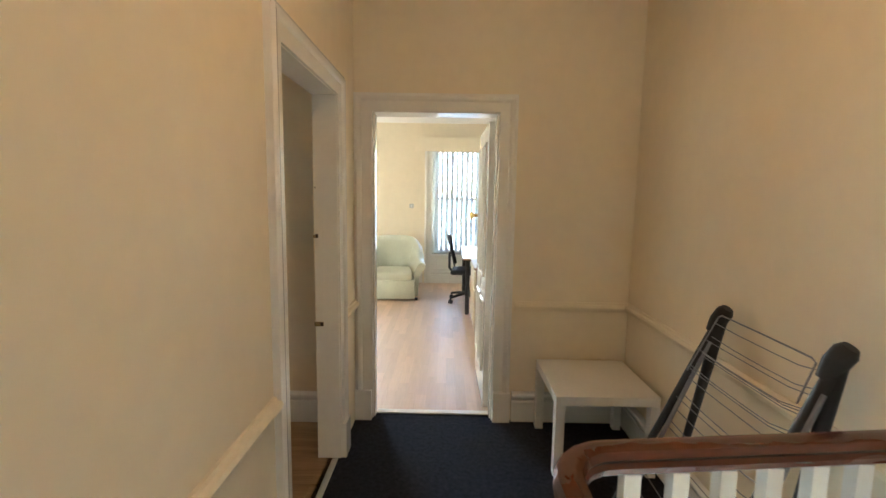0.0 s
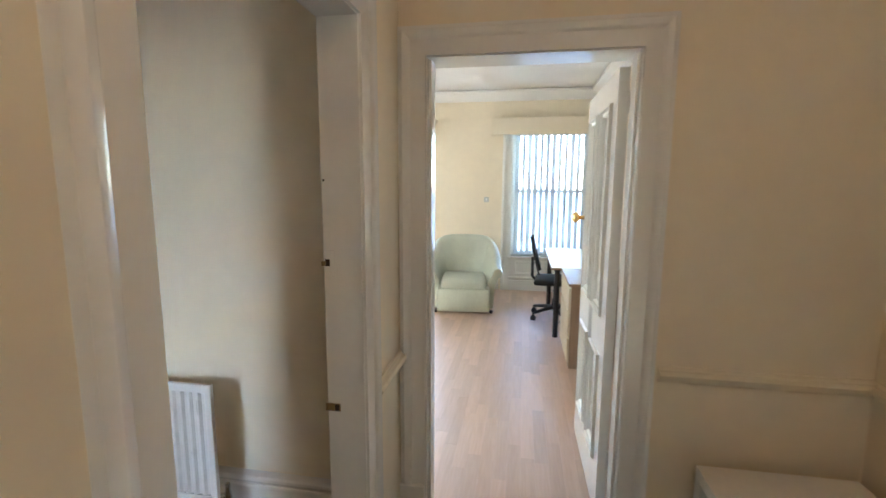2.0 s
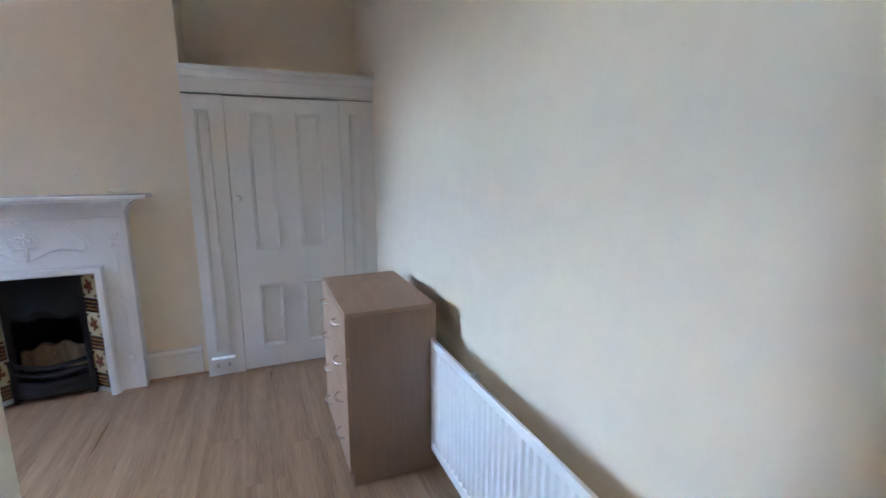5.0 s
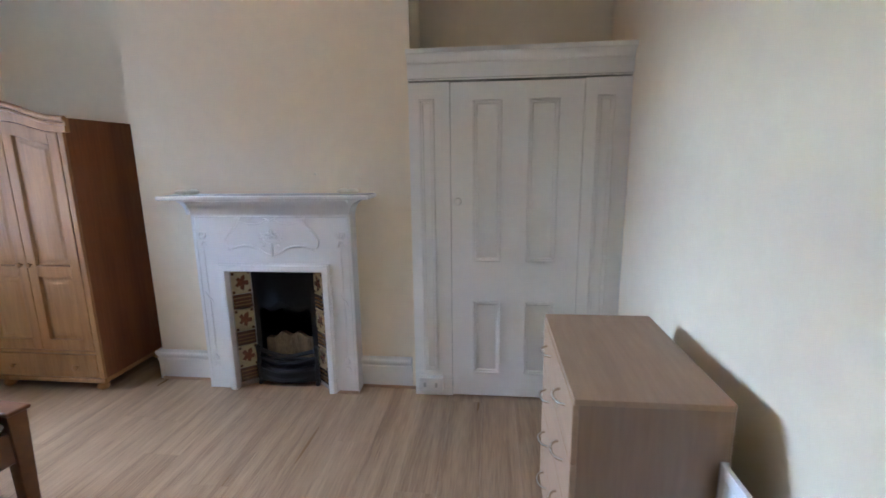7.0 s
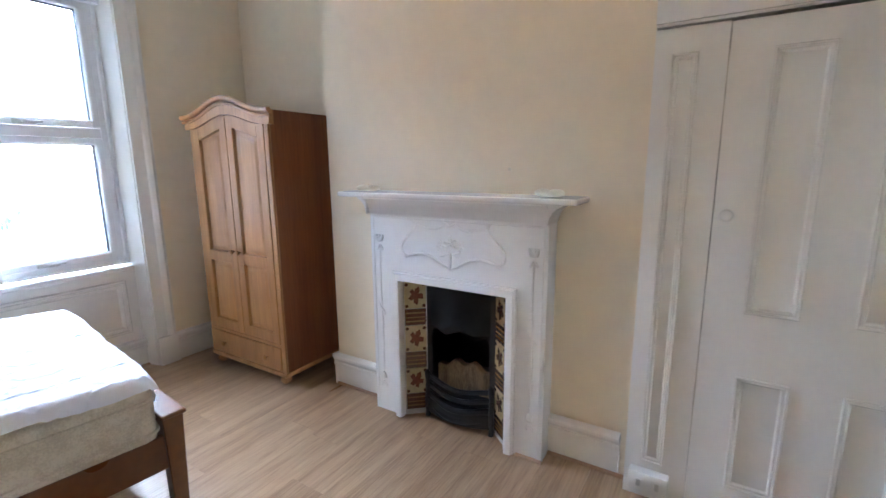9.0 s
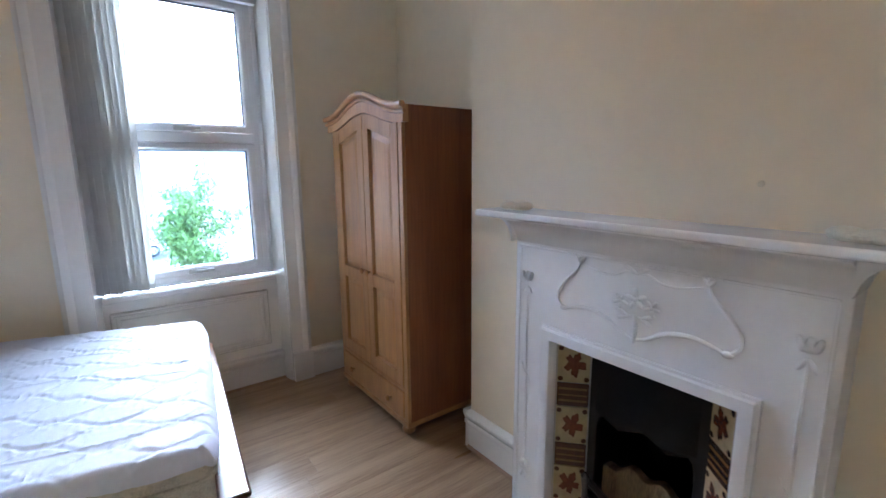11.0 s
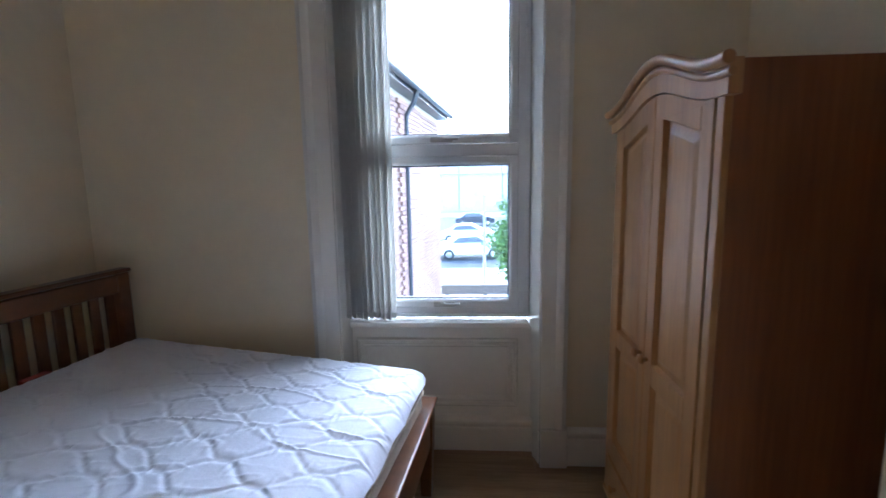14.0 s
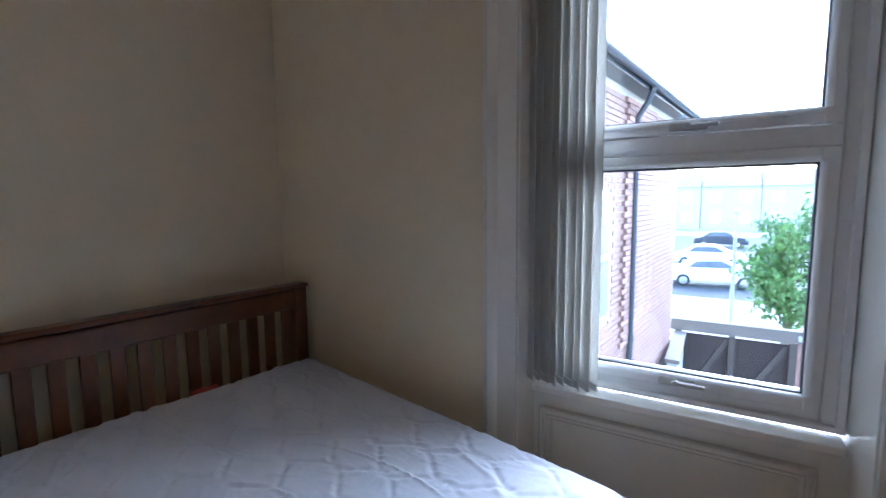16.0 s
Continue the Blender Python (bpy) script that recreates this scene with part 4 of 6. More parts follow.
part("hood", bm, IRON, fire)
part("firebox", boxes((ALCOVE_X + 0.02, ALCOVE_X + 0.03, o0, o1, 0, oz), (ALCOVE_X + 0.03, GX - 0.02, g0 - 0.01, g0, 0, oz), (ALCOVE_X + 0.03, GX - 0.02, g1, g1 + 0.01, 0, oz), (ALCOVE_X + 0.03, GX - 0.02, g0, g1, 0, 0.16)), IRON, fire)
bm = bmesh.new()
top = [(g1 - 0.037 - (g1 - g0 - 0.074) * j / 24, 0.275 + 0.055 * math.sin(math.pi * j / 24) ** 0.6 + 0.014 * math.cos(6 * math.pi * j / 24)) for j in range(25)]
prism(bm, [(g0 + 0.037, 0.16), (g1 - 0.037, 0.16)] + top, GX - 0.09, GX - 0.05, "x")
part("fireback", bm, SOOT, fire, "sooty tan fireclay back", bevel=0.006)
bm = bmesh.new()
for k, (zz, bow) in enumerate(((0.225, 0.035), (0.175, 0.045), (0.12, 0.06), (0.07, 0.065))):
    pts = [(GX + bow * math.sin(math.pi * j / 14), g0 + 0.01 + (g1 - g0 - 0.02) * j / 14, zz - 0.012 * math.sin(math.pi * j / 14) + 0.008 * math.cos(2 * math.pi * j / 14)) for j in range(15)]
    tube(bm, pts, 0.014 if k < 2 else 0.018, 8)
part("grate_bar", bm, IRON, fire)
bm = bmesh.new()
pts0 = [(GX + 0.02 + 0.055 * math.sin(math.pi * j / 14), g0 + (g1 - g0) * j / 14) for j in range(15)]
prism(bm, pts0 + [(GX - 0.02, g1), (GX - 0.02, g0)], 0.03, 0.11, "z")
part("ash_cover", bm, IRON, fire, bevel=0.006)
for yy in (g0 + 0.012, g1 - 0.012):
    bm = bmesh.new()
    lathe(bm, [(0.016, 0), (0.012, 0.03), (0.016, 0.08), (0.011, 0.2), (0.017, 0.26), (0.006, 0.275)], 10, Matrix.Translation((GX + 0.02, yy, 0.0)))
    part("grate_post", bm, IRON, fire)

for yy, yaw in ((1.61, 20), (2.60, -8)):
    bm = bmesh.new()
    mm = Matrix.Translation((-3.725, yy, 1.262)) @ pose(0, 0, 0, 0, 0, yaw)
    for sgn in (-1, 1):
        blob(bm, (0, sgn * 0.030, 0.017), (0.026, 0.038, 0.017), 12, mm)
    blob(bm, (0, 0, 0.014), (0.028, 0.046, 0.014), 12, mm)
    solo("soap_dish", bm, IVORY, "small ivory shell-like dish on the mantel shelf", "ornament", group="dishes on the mantel")
bm = bmesh.new()
lathe(bm, [(0.009, 0), (0.008, 0.006), (0.002, 0.008)], 10, Matrix.Translation((BREAST_X, 2.36, 1.375)) @ pose(0, 0, 0, 0, 90, 0))
solo("wall_plug", bm, IVORY, "small filled fixing mark on the cream wall", "wall plug")

# stained beading that covers the edge of the laminate
BEAD = [(0, 0), (0.013, 0), (0.012, 0.006), (0.007, 0.012), (0, 0.014)]
bm = bmesh.new()
for p0, p1, out in (((BREAST_X + 0.019, BREAST_Y0, 0), (BREAST_X + 0.019, s0, 0), (1, 0, 0)), ((BREAST_X + 0.019, s1, 0), (BREAST_X + 0.019, BREAST_Y1, 0), (1, 0, 0)),
                    ((SX, s1 - 0.13, 0), (SX, s1, 0), (1, 0, 0)), ((fx0 - 0.018, RECESS_Y + 0.019, 0), (fx1 + 0.018, RECESS_Y + 0.019, 0), (0, 1, 0))):
    rail(bm, BEAD, p0, p1, out)
structure("floor_beading", bm, CHESTWOOD, "thin stained beading along the skirting boards", "trim")

# ---------------------------------------------------------------- wardrobe
wy0, wy1, wx0, wx1, wtop = 0.150, 0.945, -4.22, -3.635, 1.72
ward = thing("wardrobe", ((wx0 + wx1) / 2, (wy0 + wy1) / 2, 0.0), "waxed pine two-door wardrobe with an arched crown and a drawer", "wardrobe")
part("side_panel", boxes((wx0, wx1 - 0.02, wy1 - 0.02, wy1, 0.06, wtop)), PINE_SIDE, ward, "darker reddish side", bevel=0.002)
part("side_panel", boxes((wx0, wx1 - 0.02, wy0, wy0 + 0.02, 0.06, wtop)), PINE_SIDE, ward, "darker reddish side", bevel=0.002)
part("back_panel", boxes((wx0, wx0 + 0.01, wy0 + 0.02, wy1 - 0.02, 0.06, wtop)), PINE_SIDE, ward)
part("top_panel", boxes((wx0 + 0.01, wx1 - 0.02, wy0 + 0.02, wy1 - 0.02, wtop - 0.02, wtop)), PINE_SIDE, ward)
part("plinth", boxes((wx0 + 0.01, wx1 + 0.006, wy0 - 0.006, wy1 + 0.006, 0.055, 0.085)), PINE, ward, bevel=0.008)
wc = (wy0 + wy1) / 2


def crown(t):
    """Height of the arched crown's edge for t from -1 to 1."""
    return 0.095 * (0.5 + 0.5 * math.cos(math.pi * t)) ** 1.25


bm = bmesh.new()
ts = [i / 20 - 1 for i in range(41)]
outline = [(wc + t * 0.43, wtop - 0.005 + crown(t)) for t in ts] + [(wc + t * 0.43, wtop - 0.085 + 0.8 * crown(t)) for t in ts[::-1]]
prism(bm, outline, wx1 - 0.02, wx1 + 0.012, "x")
crownpart = part("crown_board", bm, PINE, ward)
bm = bmesh.new()
for lift, r, dx in ((0.0, 0.016, 0.022), (-0.030, 0.010, 0.012)):
    tube(bm, [(wx1 + dx, wc + t * 0.445, wtop - 0.008 + crown(t) + lift) for t in ts], r, 10)
part("crown_moulding", bm, PINE, crownpart)
bm = bmesh.new()
box(bm, wx1 - 0.02, wx1, wy0, wy0 + 0.035, 0.085, wtop - 0.075)
box(bm, wx1 - 0.02, wx1, wy1 - 0.035, wy1, 0.085, wtop - 0.075)
box(bm, wx1 - 0.02, wx1, wy0 + 0.035, wy1 - 0.035, 0.255, 0.275)
part("face_frame", bm, PINE, ward, bevel=0.003)
wdrawer = part("drawer", boxes((wx1 - 0.018, wx1 + 0.006, wy0 + 0.038, wy1 - 0.038, 0.093, 0.250)), PINE, ward, bevel=0.006)
for yy in (wy0 + 0.17, wy1 - 0.17):
    bm = bmesh.new()
    lathe(bm, [(0.008, 0), (0.008, 0.010), (0.017, 0.018), (0.018, 0.028), (0.008, 0.034)], 16, Matrix.Translation((wx1 + 0.006, yy, 0.17)) @ pose(0, 0, 0, 0, 90, 0))
    part("knob", bm, PINE, wdrawer)
for k, (y0, y1) in enumerate(((wy0 + 0.038, wc - 0.002), (wc + 0.002, wy1 - 0.038))):
    z0, z1, zm = 0.280, wtop - 0.08, 0.80
    st = 0.062
    inner = -1 if k else 1
    bm = bmesh.new()
    def top_edge(y):
        return z1 - 0.085 + 0.8 * crown((y - wc) / 0.43)
    box(bm, wx1 - 0.018, wx1 + 0.004, y0, y0 + st, z0, z1)
    box(bm, wx1 - 0.018, wx1 + 0.004, y1 - st, y1, z0, z1)
    box(bm, wx1 - 0.018, wx1 + 0.004, y0 + st, y1 - st, z0, z0 + 0.07)
    box(bm, wx1 - 0.018, wx1 + 0.004, y0 + st, y1 - st, zm - 0.035, zm + 0.035)
    ys = [y0 + st + (y1 - y0 - 2 * st) * i / 12 for i in range(13)]
    prism(bm, [(y, top_edge(y)) for y in ys] + [(y1 - st, z1), (y0 + st, z1)], wx1 - 0.018, wx1 + 0.004, "x")
    ys = [y0 + (y1 - y0) * i / 16 for i in range(17)]
    prism(bm, [(y, z1 - 0.009 + 0.8 * crown((y - wc) / 0.43)) for y in ys[::-1]] + [(y0, z1 - 0.012), (y1, z1 - 0.012)], wx1 - 0.0175, wx1 + 0.0045, "x")
    wd = part("door", bm, PINE, ward, "paler waxed pine door", bevel=0.004)
    for za, zb, curved in ((z0 + 0.07, zm - 0.035, False), (zm + 0.035, None, True)):
        bm = bmesh.new()
        low = [(y0 + st + 0.0, za), (y1 - st - 0.0, za)]
        def ring(ins, x):
            if curved:
                yy = [y0 + st + ins + (y1 - y0 - 2 * st - 2 * ins) * i / 12 for i in range(13)]
                pts = [(y0 + st + ins, za + ins), (y1 - st - ins, za + ins)] + [(y, top_edge(y) - ins) for y in yy[::-1]]
            else:
                pts = [(y0 + st + ins, za + ins), (y1 - st - ins, za + ins), (y1 - st - ins, zb - ins), (y0 + st + ins, zb - ins)]
            return [bm.verts.new((x, *p)) for p in pts]
        rs = [ring(0.0, wx1 + 0.001), ring(0.004, wx1 - 0.014), ring(0.012, wx1 - 0.015), ring(0.034, wx1 - 0.003), ring(0.04, wx1 - 0.002)]
        for a, b in zip(rs, rs[1:]):
            for i in range(len(a)):
                bm.faces.new((a[i], a[(i + 1) % len(a)], b[(i + 1) % len(a)], b[i]))
        bm.faces.new(rs[-1])
        part("panel", bm, PINE, wd)
    bm = bmesh.new()
    ky = y1 - 0.03 if k == 0 else y0 + 0.03
    lathe(bm, [(0.008, 0), (0.008, 0.010), (0.016, 0.018), (0.017, 0.027), (0.008, 0.033)], 16, Matrix.Translation((wx1 + 0.004, ky, 0.845)) @ pose(0, 0, 0, 0, 90, 0))
    part("knob", bm, PINE, wd)
for yy in (wy0 + 0.06, wy1 - 0.05):
    for xx in (wx0 + 0.06, wx1 - 0.035):
        bm = bmesh.new()
        lathe(bm, [(0.020, 0), (0.034, 0.012), (0.038, 0.028), (0.030, 0.046), (0.022, 0.055)], 16, Matrix.Translation((xx, yy, 0)))
        part("bun_foot", bm, PINE, ward)

# ---------------------------------------------------------------- chest of drawers
cx0, cx1, cy0, cy1, ct = -2.985, -2.312, 3.662, 4.060, 0.822
chest = thing("chest_of_drawers", ((cx0 + cx1) / 2, (cy0 + cy1) / 2, 0.0), "beech-effect four-drawer chest with bow handles beside the radiator", "chest of drawers")
part("top", boxes((cx0 - 0.004, cx1 + 0.004, cy0 - 0.014, cy1, ct - 0.018, ct)), CHESTWOOD, chest, bevel=0.002)
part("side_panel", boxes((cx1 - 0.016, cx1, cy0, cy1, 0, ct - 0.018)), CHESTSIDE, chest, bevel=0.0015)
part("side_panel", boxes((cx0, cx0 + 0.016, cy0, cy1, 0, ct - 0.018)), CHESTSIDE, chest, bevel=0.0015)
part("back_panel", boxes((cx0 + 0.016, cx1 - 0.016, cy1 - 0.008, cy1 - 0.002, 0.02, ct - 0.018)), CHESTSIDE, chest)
part("kickboard", boxes((cx0 + 0.016, cx1 - 0.016, cy0 + 0.03, cy0 + 0.045, 0, 0.06)), CHESTWOOD, chest)
dh = (ct - 0.018 - 0.062) / 4
for i in range(4):
    z0 = 0.062 + i * dh
    dr = part("drawer", boxes((cx0 + 0.003, cx1 - 0.003, cy0 - 0.016, cy0, z0, z0 + dh - 0.004), (cx0 + 0.018, cx1 - 0.018, cy0, cy0 + 0.3, z0 + 0.02, z0 + dh - 0.03)), CHESTWOOD, chest, bevel=0.0015)
    for hx in (cx0 + 0.17, cx1 - 0.17):
        bm = bmesh.new()
        tube(bm, [(hx + 0.048 * math.cos(math.pi * j / 10), cy0 - 0.016 - 0.030 * math.sin(math.pi * j / 10), z0 + dh * 0.62) for j in range(11)], 0.0045, 8)
        part("handle", bm, CHROME, dr, "satin metal bow handle")

# ---------------------------------------------------------------- radiator
rx0, rx1, ry, rz0, rz1 = -2.298, -1.059, 4.03, 0.102, 0.664
rad = thing("radiator", ((rx0 + rx1) / 2, ry + 0.05, rz0), "white enamel panel radiator fixed to the cream wall", "radiator")
bm = bmesh.new()
prof = []
x = rx0 + 0.02
while x < rx1 - 0.03:
    prof += [(x, 0.0), (x + 0.010, 0.009), (x + 0.024, 0.009), (x + 0.034, 0.0)]
    x += 0.0415
prof = [(rx0, 0.0)] + prof + [(rx1, 0.0)]
lo = [bm.verts.new((px, ry + py, rz0 + 0.045)) for px, py in prof]
hi = [bm.verts.new((px, ry + py, rz1 - 0.035)) for px, py in prof]
for i in range(len(prof) - 1):
    bm.faces.new((lo[i], lo[i + 1], hi[i + 1], hi[i]))
part("ribbed_panel", bm, RADPAINT, rad)
part("top_seam", boxes((rx0, rx1, ry - 0.002, ry + 0.012, rz1 - 0.036, rz1)), RADPAINT, rad, bevel=0.002)
part("bottom_seam", boxes((rx0, rx1, ry - 0.002, ry + 0.012, rz0, rz0 + 0.046)), RADPAINT, rad, bevel=0.002)
part("back_sheet", boxes((rx0, rx1, ry + 0.012, ry + 0.016, rz0 + 0.01, rz1 - 0.01)), RADPAINT, rad)
part("end_cover", boxes((rx1, rx1 + 0.004, ry - 0.001, ry + 0.020, rz0 + 0.01, rz1)), RADPAINT, rad, bevel=0.0015)
part("end_cover", boxes((rx0 - 0.004, rx0, ry - 0.001, ry + 0.020, rz0 + 0.01, rz1)), RADPAINT, rad, bevel=0.0015)
for xx in (rx0 + 0.2, rx1 - 0.23):
    part("bracket", boxes((xx, xx + 0.03, ry + 0.016, BED_Y1, rz0 + 0.1, rz1 - 0.1)), RADPAINT, rad)
bm = bmesh.new()
tube(bm, [(rx1, ry + 0.03, 0.135), (rx1 + 0.035, ry + 0.03, 0.135)], 0.011, 10)
tube(bm, [(rx1 + 0.035, ry + 0.03, 0.165), (rx1 + 0.035, ry + 0.03, 0.0)], 0.008, 10)
lathe(bm, [(0.012, 0.11), (0.016, 0.12), (0.016, 0.15), (0.011, 0.165), (0.011, 0.195), (0.008, 0.20)], 12, Matrix.Translation((rx1 + 0.035, ry + 0.03, 0)))
tube(bm, [(rx1 + 0.035, ry + 0.03, 0.185), (rx1 + 0.055, ry - 0.005, 0.212)], 0.006, 8)
part("valve", bm, CHROME, rad, "tarnished metal valve and pipe")

# ---------------------------------------------------------------- bed
bx0, bx1, by0, by1 = -2.795, -1.194, 0.024, 1.400
bed = thing("bed_frame", ((bx0 + bx1) / 2, (by0 + by1) / 2, 0.0), "dark antique-pine double bed frame with a slatted headboard", "bed", rz=-6.0)
for yy in (by0, by1 - 0.062):
    part("head_post", boxes((bx1 - 0.055, bx1, yy, yy + 0.062, 0, 1.035)), BEDWOOD, bed, bevel=0.006)
    bm = bmesh.new()
    prism(bm, [(bx0 + 0.012, 0.0), (bx0 + 0.062, 0.0), (bx0 + 0.072, 0.445), (bx0 - 0.004, 0.445)], yy, yy + 0.062, "y")
    part("foot_post", bm, BEDWOOD, bed, bevel=0.006)
part("top_rail", boxes((bx1 - 0.048, bx1 - 0.012, by0 + 0.062, by1 - 0.062, 0.94, 1.030)), BEDWOOD, bed, bevel=0.008)
part("headboard_cap", boxes((bx1 - 0.062, bx1 + 0.004, by0 - 0.008, by1 + 0.008, 1.036, 1.056)), BEDWOOD, bed, bevel=0.007)
part("lower_rail", boxes((bx1 - 0.045, bx1 - 0.015, by0 + 0.062, by1 - 0.062, 0.50, 0.66)), BEDWOOD, bed, bevel=0.005)
ns = 15
for i in range(ns):
    yy = by0 + 0.062 + (by1 - by0 - 0.124) * (i + 0.5) / ns
    part("slat", boxes((bx1 - 0.038, bx1 - 0.020, yy - 0.023, yy + 0.023, 0.655, 0.945)), BEDWOOD, bed, bevel=0.003)
bm = bmesh.new()
box(bm, bx0 + 0.010, bx0 + 0.050, by0 + 0.055, by1 - 0.055, 0.245, 0.432)
part("foot_rail", bm, BEDWOOD, bed, bevel=0.006)
part("foot_cap", boxes((bx0 - 0.015, bx0 + 0.078, by0 - 0.012, by1 + 0.012, 0.446, 0.466)), BEDWOOD, bed, bevel=0.009)
for yy in (by0 + 0.012, by1 - 0.042):
    part("side_rail", boxes((bx0 + 0.06, bx1 - 0.05, yy, yy + 0.03, 0.235, 0.375)), BEDWOOD, bed, bevel=0.004)
for i in range(11):
    xx = bx0 + 0.12 + i * 0.135
    part("base_slat", boxes((xx, xx + 0.075, by0 + 0.042, by1 - 0.042, 0.325, 0.343)), BEDWOOD, bed)

mx0, mx1, my0, my1, mz0, mz1 = bx0 + 0.056, bx1 - 0.064, by0 + 0.040, by1 - 0.035, 0.344, 0.622
matt = thing("mattress", ((bx0 + bx1) / 2, (by0 + by1) / 2, mz0), "white quilted mattress with a cream damask side, bare of bedding", "mattress", rz=-8.0)
bm = bmesh.new()
cushion(bm, mx0, mx1, my0, my1, mz0, mz1 - 0.022, 0.045, 4)
part("side_band", bm, TICKING, matt, "cream damask side")
bm = bmesh.new()
for zz in (mz0 + 0.06, mz1 - 0.085):
    r = 0.05
    pts = []
    for cxx, cyy, a0 in ((mx1 - r, my1 - r, 0), (mx0 + r, my1 - r, 90), (mx0 + r, my0 + r, 180), (mx1 - r, my0 + r, 270)):
        for k in range(6):
            a = radians(a0 + 18 * k)
            pts.append((cxx + (r + 0.005) * math.cos(a), cyy + (r + 0.005) * math.sin(a), zz))
    tube(bm, pts, 0.008, 8, closed=True)
part("piping", bm, TICKING, matt)
# quilted top: a soft sheet with tufted seams and creases, hanging a little over the edges
bm = bmesh.new()
nx, ny = 260, 260
grid = []


def quilt_height(xx, yy):
    """Two sets of wavy stitched seams that cross in an onion pattern, puffed between them, with short puckers along the stitches."""
    dx = 0.030 * noise.noise(Vector((xx * 3.1, yy * 3.1, 3.1)))
    dy = 0.030 * noise.noise(Vector((xx * 3.1, yy * 3.1, 9.4)))
    px, py = xx + dx, yy + dy
    nearest = 1.0
    for sgn in (-1, 1):
        w = (py + sgn * 0.044 * math.sin(2 * math.pi * px / 0.30)) / 0.160 + (0.5 if sgn > 0 else 0.0)
        f = w - math.floor(w)
        nearest = min(nearest, min(f, 1 - f) * 0.160)
    puff = 1 - math.exp(-(nearest / 0.012) ** 2)
    near = math.exp(-(nearest / 0.035) ** 2)
    pucker = max(0.0, 1 - abs(noise.noise(Vector((xx * 30 + 4, yy * 9, 0.4)))) / 0.22)
    cross = max(0.0, 1 - abs(noise.noise(Vector((xx * 8 + yy * 4, yy * 22 - xx * 9, 2.4)))) / 0.16)
    long = max(0.0, 1 - abs(noise.noise(Vector((xx * 1.4 + 7 + yy, yy * 5.5 - xx, 0.9)))) / 0.045)
    return 0.0050 * puff + 0.0030 * pucker * near + 0.0022 * cross * (0.2 + near) + 0.0042 * long + 0.007 * noise.noise(Vector((xx * 2.1, yy * 2.1, 5)))


for i in range(nx + 1):
    row_verts = []
    for j in range(ny + 1):
        u, v = i / nx * 2 - 1, j / ny * 2 - 1
        pinch = 1 - 0.022 * (u * v) ** 8
        xx = (mx0 + mx1) / 2 + u * pinch * ((mx1 - mx0) / 2 + 0.026)
        yy = (my0 + my1) / 2 + v * pinch * ((my1 - my0) / 2 + 0.019)
        drop = 0.0
        for w, half in ((u, (mx1 - mx0) / 2), (v, (my1 - my0) / 2)):
            d = max(0.0, abs(w) - (1 - 0.06 / half)) * half / 0.06
            drop = max(drop, (0.050 + 0.02 * noise.noise(Vector((xx * 6, yy * 6, 8)))) * d ** 2.6)
        row_verts.append(bm.verts.new((xx, yy, mz1 + 0.008 + 0.072 * (xx - mx0) / (mx1 - mx0) + quilt_height(xx, yy) - drop)))
    grid.append(row_verts)
for i in range(nx):
    for j in range(ny):
        bm.faces.new((grid[i][j], grid[i + 1][j], grid[i + 1][j + 1], grid[i][j + 1]))
part("quilted_top", bm, QUILT, matt, "white quilted cotton top with creased seams")
bm = bmesh.new()
box(bm, mx0 - 0.012, mx0 - 0.010, my1 - 0.10, my1 - 0.06, 0.50, 0.56)
part("care_label", bm, QUILT, matt)
part("maker_label", boxes((mx1 - 0.006, mx1 + 0.030, 0.50, 0.60, mz1 + 0.066, mz1 + 0.080)), REDTAPE, matt, "small red sewn label")

# ---------------------------------------------------------------- floors in planks (edges and joints real)
def planks(parent, x0, x1, y0, y1, along, width, length, mat, seed, g=0.0005, ch=0.001):
    rnd = random.Random(seed)
    cache = {}
    a0, a1, b0, b1 = (x0, x1, y0, y1) if along == "x" else (y0, y1, x0, x1)
    row = 0
    b = b0
    while b < b1 - 0.01:
        w = min(width, b1 - b)
        a = a0 - rnd.random() * length
        while a < a1 - 0.01:
            s, e = max(a, a0), min(a + length, a1)
            a += length
            if e - s < 0.02:
                continue
            key = (round(e - s, 3), round(w, 3))
            if key not in cache:
                tmp = bmesh.new()
                lx, ly = (key[0], key[1]) if along == "x" else (key[1], key[0])
                v0 = [tmp.verts.new((x, y, -0.010)) for x, y in ((-lx / 2 + g, -ly / 2 + g), (lx / 2 - g, -ly / 2 + g), (lx / 2 - g, ly / 2 - g), (-lx / 2 + g, ly / 2 - g))]
                v1 = [tmp.verts.new((x, y, -ch)) for x, y in ((-lx / 2 + g, -ly / 2 + g), (lx / 2 - g, -ly / 2 + g), (lx / 2 - g, ly / 2 - g), (-lx / 2 + g, ly / 2 - g))]
                v2 = [tmp.verts.new((x, y, 0)) for x, y in ((-lx / 2 + g + ch, -ly / 2 + g + ch), (lx / 2 - g - ch, -ly / 2 + g + ch), (lx / 2 - g - ch, ly / 2 - g - ch), (-lx / 2 + g + ch, ly / 2 - g - ch))]
                for p, q in ((v0, v1), (v1, v2)):
                    for i in range(4):
                        tmp.faces.new((p[i], p[(i + 1) % 4], q[(i + 1) % 4], q[i]))
                tmp.faces.new(v2)
                me = bpy.data.meshes.new("plank")
                tmp.to_mesh(me)
                tmp.free()
                me.materials.append(mat)
                cache[key] = me
            ob = new("plank", cache[key])
            ob.parent = parent
            m = (s + e) / 2
            ob.location = (m, b + w / 2, 0) if along == "x" else (b + w / 2, m, 0)
        b += width
        row += 1

